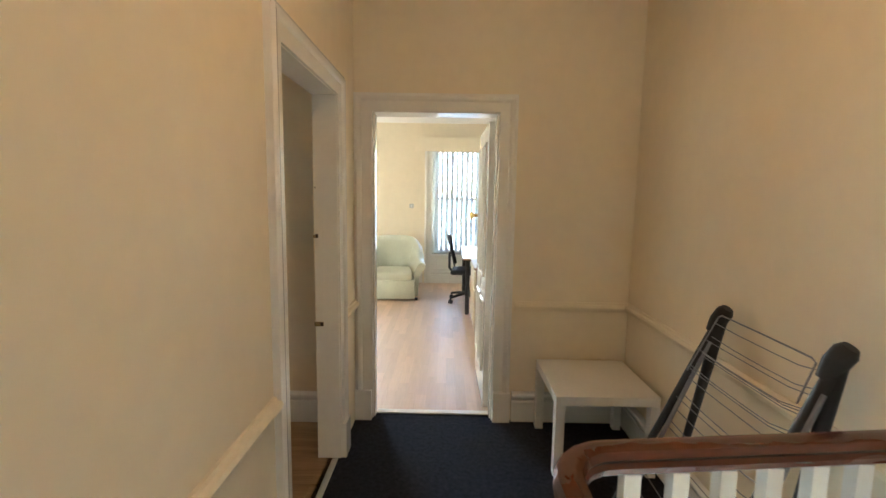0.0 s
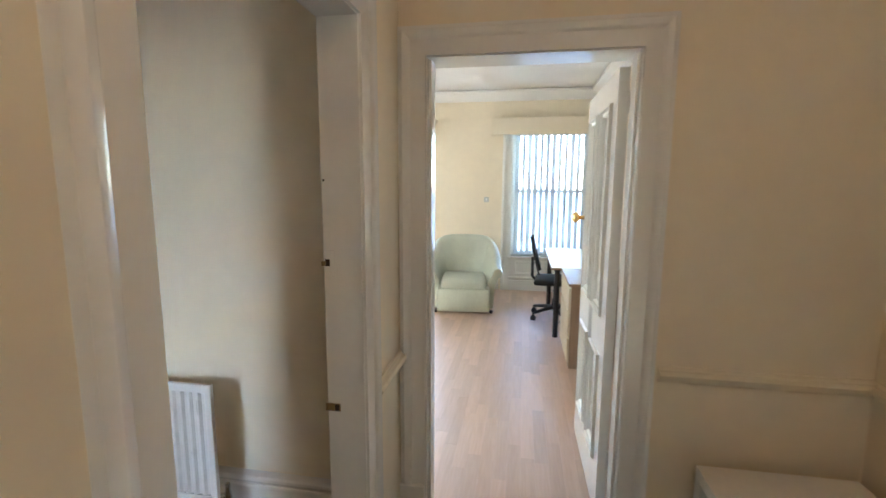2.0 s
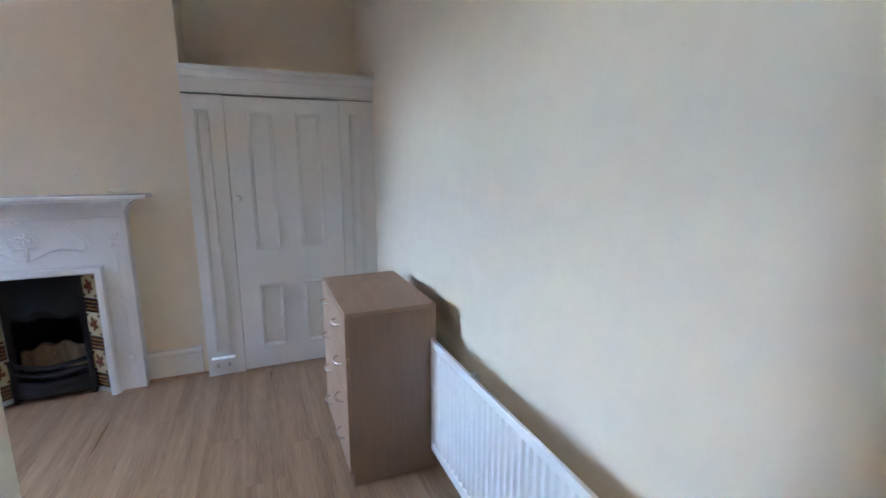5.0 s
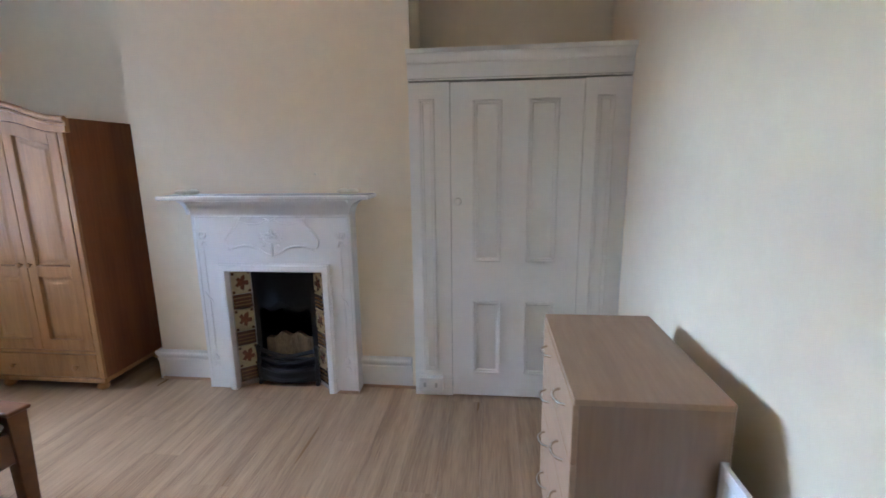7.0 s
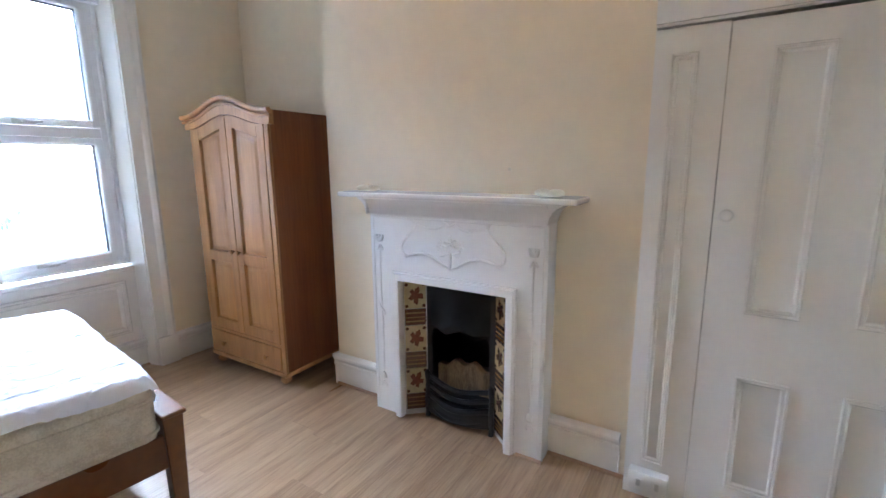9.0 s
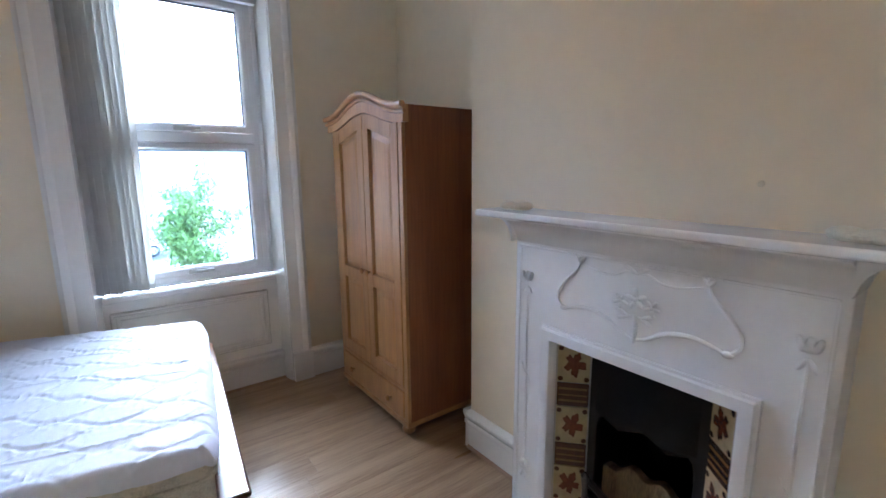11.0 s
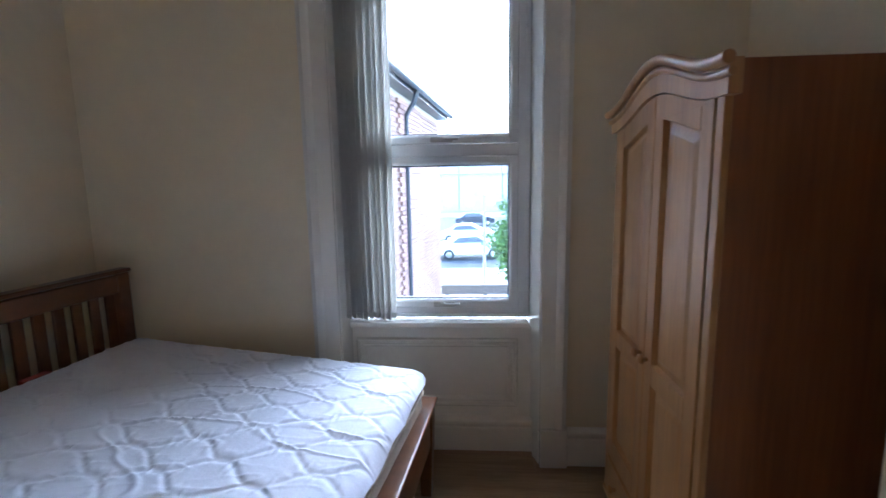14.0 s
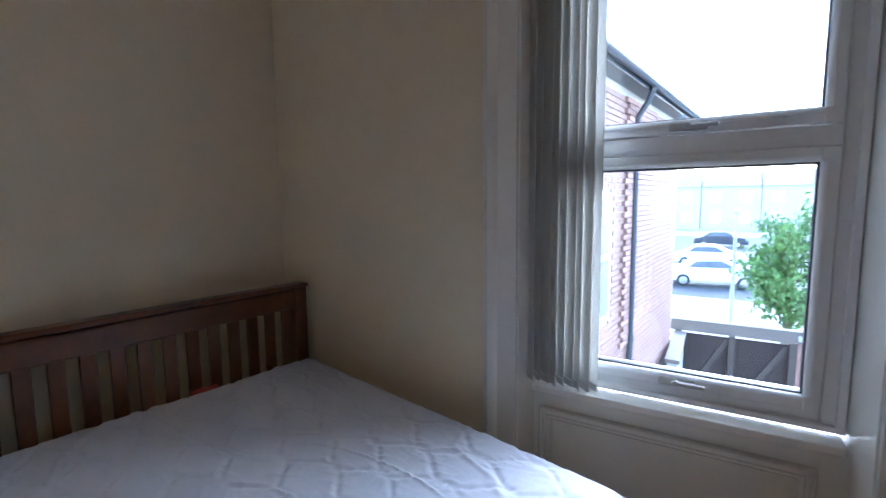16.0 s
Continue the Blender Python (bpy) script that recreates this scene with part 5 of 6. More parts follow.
# ---------------------------------------------------------------- landing
tab = thing("side_table", (1.185, 3.89, 0.0), "square white side table with thick straight legs", "table")
t0, t1, u0, u1, th = 0.912, 1.462, 3.615, 4.165, 0.45
part("tabletop", boxes((t0, t1, u0, u1, th - 0.05, th)), TABLEWHITE, tab, bevel=0.002)
for xx in (t0, t1 - 0.05):
    for yy in (u0, u1 - 0.05):
        part("leg", boxes((xx, xx + 0.05, yy, yy + 0.05, 0, th - 0.05)), TABLEWHITE, tab, bevel=0.002)

# banister: mahogany handrail that turns a corner, on white turned balusters
rail_thing = thing("banister", (0.60, 2.33, 0.0), "dark mahogany handrail on white painted balusters round the stairwell", "banister")
RZ = 0.898
bm = bmesh.new()
RX, RY = 0.584, 2.325


def far_run(x):
    """The run across the stairwell's end is not quite square to the landing."""
    return RY + 0.105 * (x - RX - 0.13)


path = [(RX, y, RZ) for y in (-0.7, 0.0, 0.8, 1.5, 2.0, RY - 0.2)] + [(RX + 0.13 * (1 - math.cos(a)), RY - 0.13 + 0.13 * math.sin(a), RZ) for a in [radians(d) for d in (0, 18, 36, 54, 72, 88)]] + [(x, far_run(x), RZ) for x in (0.9, 1.1, 1.3, HALL_X1)]
prof = [(-0.030, -0.028), (0.030, -0.028), (0.034, -0.012), (0.026, -0.002), (0.034, 0.010), (0.026, 0.026), (0.0, 0.033), (-0.026, 0.026), (-0.034, 0.010), (-0.026, -0.002), (-0.034, -0.012)]
rings = []
for i, p in enumerate(path):
    d = Vector(path[min(i + 1, len(path) - 1)]) - Vector(path[max(i - 1, 0)])
    d.normalize()
    side = Vector((d.y, -d.x, 0))
    rings.append([bm.verts.new(Vector(p) + side * a + Vector((0, 0, b))) for a, b in prof])
for a, b in zip(rings, rings[1:]):
    for j in range(len(prof)):
        bm.faces.new((a[j], a[(j + 1) % len(prof)], b[(j + 1) % len(prof)], b[j]))
bm.faces.new(rings[0])
bm.faces.new(rings[-1][::-1])
part("handrail", bm, MAHOGANY, rail_thing, "polished mahogany handrail")
BAL = [(0.019, 0), (0.019, 0.10), (0.013, 0.12), (0.018, 0.16), (0.021, 0.24), (0.016, 0.42), (0.012, 0.58), (0.018, 0.62), (0.013, 0.65), (0.019, 0.68), (0.019, 0.858)]
spots = [(RX, RY - 0.18 - 0.12 * i) for i in range(16)] + [(0.76 + 0.118 * i, far_run(0.76 + 0.118 * i)) for i in range(6)]
for i, (bxx, byy) in enumerate(spots):
    bm = bmesh.new()
    box(bm, bxx - 0.019, bxx + 0.019, byy - 0.019, byy + 0.019, 0, 0.12)
    box(bm, bxx - 0.019, bxx + 0.019, byy - 0.019, byy + 0.019, 0.70, 0.860)
    lathe(bm, [(0.012, 0.12), (0.018, 0.14), (0.014, 0.17), (0.020, 0.26), (0.016, 0.45), (0.011, 0.62), (0.017, 0.65), (0.012, 0.67), (0.016, 0.70)], 12, Matrix.Translation((bxx, byy, 0)))
    part("baluster", bm, WHITE, rail_thing)

# folded clothes airer leaning on the wall
air = thing("clothes_airer", (1.28, 2.85, 0.0), "folded wire clothes airer with dark plastic legs leaning on the wall", "clothes airer")
HEADS = ((1.448, 3.14, 1.025), (1.432, 2.565, 1.062))
for hx, yy, hz in HEADS:
    # two splayed round legs hang from one hinge head, with a thin metal strut between them
    top = Vector((hx, yy, hz))
    for foot, rad in ((Vector((0.99, yy + 0.03, 0.012)), 0.014), (Vector((1.21, yy - 0.05, 0.012)), 0.014)):
        bm = bmesh.new()
        tube(bm, [foot.lerp(top, k / 6) for k in range(7)], [rad, rad, rad, rad + 0.001, rad + 0.004, rad + 0.007, rad + 0.008], 12)
        leg = part("leg", bm, NAVYPLASTIC, air)
        bm = bmesh.new()
        tube(bm, [foot + Vector((0, 0, -0.012)), foot.lerp(top, 0.035)], 0.018, 10)
        part("rubber_foot", bm, BLACKPLASTIC, leg)
    bm = bmesh.new()
    tube(bm, [(hx - 0.030, yy + 0.012, hz - 0.070), (hx - 0.013, yy + 0.006, hz - 0.020), (hx + 0.003, yy - 0.006, hz + 0.017), (hx + 0.008, yy - 0.014, hz + 0.033)], [0.026, 0.033, 0.033, 0.022], 14)
    part("hinge_head", bm, NAVYPLASTIC, air)
    bm = bmesh.new()
    tube(bm, [(1.03, yy - 0.03, 0.05), (hx - 0.050, yy - 0.012, hz - 0.105)], 0.0085, 8)
    part("strut", bm, WIRE, air, "grey metal strut")
# drying wires in pairs, folded close together near the top
wires = [0.955, 0.90, 0.885, 0.845, 0.832, 0.820, 0.775, 0.762, 0.72, 0.66, 0.645, 0.60, 0.54, 0.525, 0.47, 0.40, 0.385, 0.32, 0.25, 0.18]
for k, f in enumerate(wires):
    p = Vector((1.06, 0, 0.02)).lerp(Vector((1.425, 0, 1.045)), f)
    dx = 0.012 * math.sin(k * 1.7)
    sag = 0.006 + 0.004 * math.sin(k * 2.3)
    bm = bmesh.new()
    tube(bm, [(p.x + dx, 3.135, p.z), (p.x + dx, 2.98, p.z - sag), (p.x + dx, 2.80, p.z - sag * 1.2), (p.x + dx, 2.68, p.z - sag), (p.x + dx, 2.59, p.z + 0.01)], 0.0019, 6)
    part("wire", bm, WIRE, air)
bm = bmesh.new()
tube(bm, [(1.31, 3.12, 0.80), (1.420, 3.12, 1.025), (1.420, 3.10, 1.035), (1.412, 2.88, 1.036), (1.405, 2.635, 1.034), (1.403, 2.615, 1.026), (1.36, 2.615, 0.90)], 0.003, 8)
part("end_wire", bm, WIRE, air)

# opal ceiling lamps, switched on
def opal_lamp(x, y, glow, label):
    lamp = thing("ceiling_lamp", (x, y, H - 0.14), label, "ceiling lamp", group="ceiling lamps")
    b = bmesh.new()
    lathe(b, [(0.06, H - 0.02), (0.07, H)], 24, Matrix.Translation((x, y, 0)))
    part("base", b, PLASTICWHITE, lamp)
    opal = bpy.data.materials.new("opal_glass")
    opal.use_nodes = True
    node = opal.node_tree.nodes["Principled BSDF"]
    node.inputs["Base Color"].default_value = (0.9, 0.88, 0.82, 1)
    node.inputs["Emission Color"].default_value = (1.0, 0.58, 0.25, 1)
    node.inputs["Emission Strength"].default_value = glow
    b = bmesh.new()
    lathe(b, [(0.02, H - 0.14), (0.08, H - 0.125), (0.12, H - 0.085), (0.125, H - 0.05), (0.10, H - 0.021)], 24, Matrix.Translation((x, y, 0)))
    part("shade", b, opal, lamp)


opal_lamp(0.60, 2.25, HALL_GLOW, "round opal glass ceiling lamp on the landing, switched on")
opal_lamp(-2.55, 2.15, BED_GLOW, "round opal glass ceiling lamp in the bedroom, switched on")

# ---------------------------------------------------------------- front room
planks(floor_front, -1.0, FRONT_X1, HALL_Y1 + 0.11, FRONT_Y1, "y", 0.074, 0.6, LAMINATE_B, 5, 0.0001, 0.0003)
planks(floor_front, -3.6, -1.0, HALL_Y1 + 0.11, FRONT_Y1, "y", 0.222, 1.2, LAMINATE_B, 6)
planks(floor_bedroom, ALCOVE_X, DOORWALL_X + 0.075, WIN_Y - 0.12, BED_Y1, "x", 0.19, 1.2, LAMINATE_A, 3, 0.0002, 0.0005)


def front_window(name, x0, x1, seed):
    w = thing(name, ((x0 + x1) / 2, FRONT_Y1 + 0.12, FWB), "tall white sash window behind vertical blinds", "window")
    w["kind"] = "structure"
    y0, y1 = FRONT_Y1 + 0.14, FRONT_Y1 + 0.20
    zm = (FWB + FWT) / 2
    part("window_frame", boxes((x0, x0 + 0.05, y0, y1, FWB, FWT), (x1 - 0.05, x1, y0, y1, FWB, FWT), (x0 + 0.05, x1 - 0.05, y0, y1, FWB, FWB + 0.06), (x0 + 0.05, x1 - 0.05, y0, y1, FWT - 0.05, FWT)), WHITE, w, bevel=0.004)
    part("meeting_rail", boxes((x0 + 0.05, x1 - 0.05, y0, y1, zm - 0.025, zm + 0.025)), WHITE, w, bevel=0.004)
    for z0, z1 in ((FWB + 0.06, zm - 0.025), (zm + 0.025, FWT - 0.05)):
        p = part("pane", boxes((x0 + 0.05, x1 - 0.05, y0 + 0.028, y0 + 0.032, z0, z1)), GLASS, w)
        p.visible_shadow = False
    part("window_sill", boxes((x0 - 0.04, x1 + 0.04, FRONT_Y1 - 0.05, y0, FWB - 0.03, FWB)), WHITE, w, bevel=0.006)
    return w


front_window("window_2", FW0, FW1, 1)
# out of view and without a blind, added to brighten the front room
front_window("window_3", SW0, SW1, 2)


def front_blind(x0, x1, group):
    b = thing("vertical_blind", ((x0 + x1) / 2, FRONT_Y1 + 0.05, FWB + 0.03), "pale vertical fabric blind half closed across the window", "blind", group=group)
    part("headrail", boxes((x0, x1, FRONT_Y1 + 0.02, FRONT_Y1 + 0.06, FWT - 0.045, FWT - 0.005)), UPVC, b)
    n = int((x1 - x0) / 0.078)
    for i in range(n):
        xx = x0 + 0.045 + i * (x1 - x0 - 0.09) / (n - 1)
        a = radians(46 + 7 * math.sin(i * 1.9))
        pts = []
        for s in range(5):
            u = (s / 4 - 0.5) * 0.089
            bow = 0.006 * math.cos(math.pi * (s / 4 - 0.5))
            pts.append((xx + u * math.cos(a), FRONT_Y1 + 0.055 + u * math.sin(a) + bow))
        bm = bmesh.new()
        prism(bm, pts + [(p + 0.001, q + 0.0012) for p, q in pts[::-1]], FWB + 0.03, FWT - 0.045, "z")
        part("slat", bm, BLINDFRONT, b)


front_blind(FW0 + 0.03, FW1 - 0.02, "front room blinds")
for x0, x1 in ((-0.22, FRONT_X1 - 0.002), (SW0 - 0.25, SW1 + 0.25)):
    pel = thing("pelmet", ((x0 + x1) / 2, FRONT_Y1 - 0.06, 2.20), "cream painted box pelmet above the window", "pelmet", group="pelmets")
    part("front_board", boxes((x0, x1, FRONT_Y1 - 0.14, FRONT_Y1 - 0.12, 2.20, 2.42)), CREAM, pel, bevel=0.003)
    part("top_board", boxes((x0, x1, FRONT_Y1 - 0.12, FRONT_Y1, 2.40, 2.42)), CREAM, pel)
    part("lower_bead", boxes((x0 - 0.006, x1, FRONT_Y1 - 0.146, FRONT_Y1 - 0.14, 2.196, 2.212)), CREAM, pel, bevel=0.002)
    part("end_board", boxes((x0, x0 + 0.02, FRONT_Y1 - 0.12, FRONT_Y1, 2.20, 2.40)), CREAM, pel)
casing("window_casing", "x", FW0, FW1 - 0.02, FRONT_Y1, -1, 2.19, False, 1.25, "white painted moulded casing round the front window")
bm = bmesh.new()
moulding_frame(bm, 0.14, 1.10, 0.235, 0.43, 0.035, 0.018, Matrix.Translation((0, FRONT_Y1, 0)))
structure("trim_apron_panel", bm, WHITE, "white moulded panel beneath the front window", "panel moulding")
structure("trim_apron_board", boxes((FW0 + 0.001, FRONT_X1 - 0.001, FRONT_Y1 - 0.004, FRONT_Y1 - 0.0005, 0.2, 0.468)), WHITE, "white painted board beneath the front window", "panel")

# armchair
arm = thing("armchair", (-0.47, 7.96, 0.0), "pale sage leather armchair with rolled arms", "armchair", rz=6, world_built=False)
bm = bmesh.new()
cushion(bm, -0.31, 0.31, -0.40, 0.38, 0.02, 0.30, 0.02, 3)
part("base", bm, LEATHER, arm)
bm = bmesh.new()
cushion(bm, -0.27, 0.27, -0.385, 0.22, 0.27, 0.40, 0.045, 4, 0.025)
part("seat_cushion", bm, LEATHER, arm)
# the shell runs from one arm round the back to the other; its rolled edge climbs from the arms to a high rounded back
def shell(first, last, name):
    b = bmesh.new()
    rings = []
    for i in range(first, last + 1):
        a = math.pi * i / 28
        across, along = -math.cos(a), math.sin(a)
        flat = abs(across) ** 0.66 * (1 if across > 0 else -1)
        px = 0.335 * flat
        py = -0.43 + 0.73 * min(1.0, along ** 0.62)
        nx, ny = across * 1.0, max(0.0, along - 0.35) * 1.25
        k = math.hypot(nx, ny) or 1.0
        nx, ny = nx / k, ny / k
        rise = max(0.0, min(1.0, (along - 0.28) / 0.72))
        rise = rise * rise * (3 - 2 * rise)
        h = 0.535 + 0.325 * rise - 0.03 * max(0.0, 1 - along / 0.2)
        roll = 0.062 + 0.012 * rise
        lean = 0.05 + 0.09 * rise
        prof = [(-0.045, 0.27), (-0.050 + 0.3 * lean, 0.5 * h + 0.12), (-0.040 + lean * 0.8, h - 0.09), (-0.020 + lean, h - 0.025), (0.015 + lean, h), (0.055 + lean, h - 0.008),
                (0.080 + lean + 0.1 * roll, h - 0.045), (0.075 + lean, h - 0.090), (0.045 + lean * 0.7, h - 0.125), (0.045, h - 0.20), (0.035, 0.20), (0.025, 0.03), (-0.045, 0.03)]
        rings.append([b.verts.new((px + nx * u, py + ny * u, z)) for u, z in prof])
    n = len(rings[0])
    for p, q in zip(rings, rings[1:]):
        for j in range(n):
            b.faces.new((p[j], p[(j + 1) % n], q[(j + 1) % n], q[j]))
    b.faces.new(rings[0][::-1])
    b.faces.new(rings[-1])
    return part(name, b, LEATHER, arm, bevel=0.008)


shell(1, 8, "arm")
shell(8, 20, "backrest")
shell(20, 27, "arm")
for sx in (-0.33, 0.33):
    for sy in (-0.33, 0.33):
        bm = bmesh.new()
        lathe(bm, [(0.02, 0), (0.025, 0.03)], 10, Matrix.Translation((sx, sy, 0)))
        part("foot", bm, BLACKPLASTIC, arm)

# desk, drawer unit, office chair, shelf
desk = thing("desk", (0.86, 7.55, 0.0), "pale topped desk on dark round metal legs", "desk")
part("desktop", boxes((0.525, FRONT_X1 - 0.004, 6.845, 8.25, 0.698, 0.722)), DESKTOP, desk, bevel=0.002)
part("edge_band", boxes((0.521, 0.525, 6.842, 8.25, 0.699, 0.721), (0.525, FRONT_X1 - 0.004, 6.841, 6.845, 0.699, 0.721)), CHESTWOOD, desk, "beech edge band")
for xx in (0.585, 1.14):
    for yy in (6.93, 8.17):
        bm = bmesh.new()
        lathe(bm, [(0.026, 0), (0.026, 0.67), (0.045, 0.697)], 14, Matrix.Translation((xx, yy, 0)))
        part("leg", bm, BLACKPLASTIC, desk)
unit = thing("drawer_unit", (0.97, 6.60, 0.0), "pale birch three-drawer unit against the wall", "drawer unit")
# darker beech paints in the shade of the gaps between drawers
part("carcass", boxes((0.640, FRONT_X1 - 0.035, 6.13, 6.825, 0, 0.70)), CHESTSIDE, unit, "beech carcass with the shade of the drawer gaps in its darker colour", bevel=0.002)
part("top", boxes((0.615, FRONT_X1 - 0.035, 6.115, 6.835, 0.70, 0.722)), CHESTWOOD, unit, bevel=0.002)
for i in range(3):
    part("drawer", boxes((0.620, 0.638, 6.132, 6.823, 0.06 + 0.213 * i, 0.06 + 0.213 * i + 0.197)), DRAWERCREAM, unit, bevel=0.003)
shelf = thing("wall_shelf", (1.12, 8.0, 1.58), "thin white shelf on the side wall above the desk", "shelf")
part("board", boxes((1.02, FRONT_X1, 7.5, 8.5, 1.58, 1.60)), TABLEWHITE, shelf, bevel=0.002)
for yy in (7.6, 8.38):
    part("bracket", boxes((1.06, FRONT_X1, yy, yy + 0.02, 1.50, 1.58)), TABLEWHITE, shelf)

chair = thing("office_chair", (0.62, 7.62, 0.0), "black mesh-back office chair on a five-star castor base", "chair", rz=-95, world_built=False)
for k in range(5):
    a = radians(72 * k + 20)
    bm = bmesh.new()
    tube(bm, [(0.03 * math.cos(a), 0.03 * math.sin(a), 0.125), (0.15 * math.cos(a), 0.15 * math.sin(a), 0.11), (0.28 * math.cos(a), 0.28 * math.sin(a), 0.085)], [0.024, 0.020, 0.016], 8)
    leg = part("base_arm", bm, BLACKPLASTIC, chair)
    bm = bmesh.new()
    for off in (-0.014, 0.014):
        mm = Matrix.Translation((0.285 * math.cos(a), 0.285 * math.sin(a), 0.030)) @ pose(0, 0, 0, 0, 0, 72 * k + 50) @ Matrix.Translation((0, off, 0)) @ pose(0, 0, 0, 90)
        lathe(bm, [(0.029, -0.008), (0.030, 0), (0.029, 0.008)], 14, mm)
    tube(bm, [(0.285 * math.cos(a), 0.285 * math.sin(a), 0.05), (0.285 * math.cos(a), 0.285 * math.sin(a), 0.09)], 0.012, 8)
    part("castor", bm, BLACKPLASTIC, leg)
bm = bmesh.new()
lathe(bm, [(0.035, 0.10), (0.032, 0.22), (0.018, 0.225), (0.018, 0.40)], 14)
part("column", bm, BLACKPLASTIC, chair)
bm = bmesh.new()
cushion(bm, -0.23, 0.23, -0.23, 0.22, 0.41, 0.47, 0.028, 3, 0.015)
part("seat", bm, MESHCLOTH, chair)
bm = bmesh.new()
n = 10
rows = []
for i in range(n + 1):
    t = i / n
    z = 0.52 + 0.42 * t
    half = 0.20 - 0.03 * abs(2 * t - 0.9) ** 2
    rows.append([bm.verts.new((half * (2 * j / 8 - 1), -0.20 - 0.03 * math.sin(math.pi * t) - 0.10 * t * t + 0.035 * (2 * j / 8 - 1) ** 2, z)) for j in range(9)])
for a, b in zip(rows, rows[1:]):
    for j in range(8):
        bm.faces.new((a[j], a[j + 1], b[j + 1], b[j]))
bmesh.ops.solidify(bm, geom=bm.faces[:], thickness=0.012)
part("backrest", bm, MESHCLOTH, chair)
bm = bmesh.new()
tube(bm, [(0, -0.05, 0.40), (0, -0.20, 0.41), (0, -0.26, 0.48), (0, -0.26, 0.70)], 0.018, 8)
part("back_support", bm, BLACKPLASTIC, chair)

for at_, w in (((-0.285, 1.305), 0.035),):
    sw = thing("wall_switch", (at_[0], FRONT_Y1, at_[1]), "small grey switch plate on the cream wall", "switch")
    part("plate", boxes((at_[0] - w, at_[0] + w, FRONT_Y1 - 0.010, FRONT_Y1, at_[1] - w, at_[1] + w)), SOCKETGREY, sw, bevel=0.003)
    part("rocker", boxes((at_[0] - 0.01, at_[0] + 0.01, FRONT_Y1 - 0.014, FRONT_Y1 - 0.010, at_[1] - 0.018, at_[1] + 0.018)), PLASTICWHITE, sw)

# ---------------------------------------------------------------- outside
GZ = -3.1
structure("ground", boxes((-400, 400, -600, 500, GZ - 0.3, GZ)), CONCRETE, "pale concrete yard and ground round the houses", "ground")
structure("road", boxes((-60, 60, -60, -22, GZ + 0.004, GZ + 0.012)), ASPHALT, "grey asphalt back lane and parking", "road")
structure("road_front", boxes((-80, 80, 16, 24, GZ + 0.004, GZ + 0.012)), ASPHALT, "grey asphalt street before the house", "road")

# neighbouring rear wing in brick, with gutter, downpipe and a window
wing = thing("neighbour_house", (-2.59, -8.47, GZ), "red brick rear wing of the next house with a slate roof", "house", rz=-6.8)
NX, N0, N1, NZ = -2.31, -8.4, -1.0, 3.02
part("wall", boxes((NX, NX + 3.5, N0, N1, GZ, NZ)), MORTAR, wing)
wallpart = wing.children[0]
bm = bmesh.new()
prism(bm, [(NX - 0.22, NZ - 0.02), (NX + 1.75, NZ + 1.3), (NX + 3.72, NZ - 0.02), (NX + 3.72, NZ + 0.07), (NX + 1.75, NZ + 1.42), (NX - 0.22, NZ + 0.07)], N0 - 0.15, N1 + 0.1, "y")
part("roof", bm, SLATE, wing)
bm = bmesh.new()
k = 8
half = [(NX - 0.28 + 0.065 * math.cos(math.pi + math.pi * i / k), NZ - 0.06 + 0.065 * math.sin(math.pi + math.pi * i / k)) for i in range(k + 1)]
prism(bm, half, N0 - 0.15, N1 + 0.1, "y")
part("gutter", bm, GUTTER, wing)
part("fascia", boxes((NX - 0.215, NX - 0.19, N0 - 0.1, N1 + 0.05, NZ - 0.16, NZ - 0.02)), GUTTER, wing)
part("soffit", boxes((NX - 0.19, NX - 0.001, N0 - 0.1, N1 + 0.05, NZ - 0.16, NZ - 0.14)), GUTTER, wing)
bm = bmesh.new()
tube(bm, [(NX - 0.27, -5.3, NZ - 0.12), (NX - 0.2, -5.3, NZ - 0.3), (NX - 0.07, -5.3, NZ - 0.5), (NX - 0.07, -5.3, -1.0), (NX - 0.07, -5.3, GZ + 0.1)], 0.042, 10)
for z in (2.2, 0.8, -0.6):
    lathe(bm, [(0.055, z), (0.055, z + 0.07)], 12, Matrix.Translation((NX - 0.07, -5.3, 0)))
part("downpipe", bm, GUTTER, wing)
nw = part("window", boxes((NX - 0.03, NX + 0.0, -4.45, -3.6, -0.1, 1.5)), UPVC, wing, "white framed window")
part("pane", boxes((NX - 0.036, NX - 0.031, -4.37, -3.68, 0.75, 1.42)), SLATE, nw)
part("pane", boxes((NX - 0.036, NX - 0.031, -4.37, -3.68, -0.02, 0.68)), SLATE, nw)
bricks = bmesh.new()
box(bricks, -0.05, 0.012, -0.107, 0.107, -0.0325, 0.0325)
brick_mesh = bpy.data.meshes.new("brick")
bmesh.ops.recalc_face_normals(bricks, faces=bricks.faces[:])
bricks.to_mesh(brick_mesh)
bricks.free()
brick_mesh.materials.append(BRICK)
rest = bmesh.new()
made = 0
rows = int((NZ - 0.2 + 1.6) / 0.075)
for r in range(rows):
    z = -1.6 + r * 0.075 + 0.04
    for c in range(40):
        y = -2.2 - c * 0.225 - (0.1125 if r % 2 else 0)
        if -4.56 < y < -3.48 and -0.15 < z < 1.55 or y < N0 + 0.12:
            continue
        near = -6.4 < y < -4.9 and -0.6 < z < 2.9
        if near and made < 300:
            ob = new("brick", brick_mesh)
            ob.parent = wallpart
            ob.location = Vector((NX - 0.006, y, z)) - WORLD_BUILT[wallpart.name]
            made += 1
        else:
            box(rest, NX - 0.018, NX + 0.01, y - 0.107, y + 0.107, z - 0.0325, z + 0.0325)
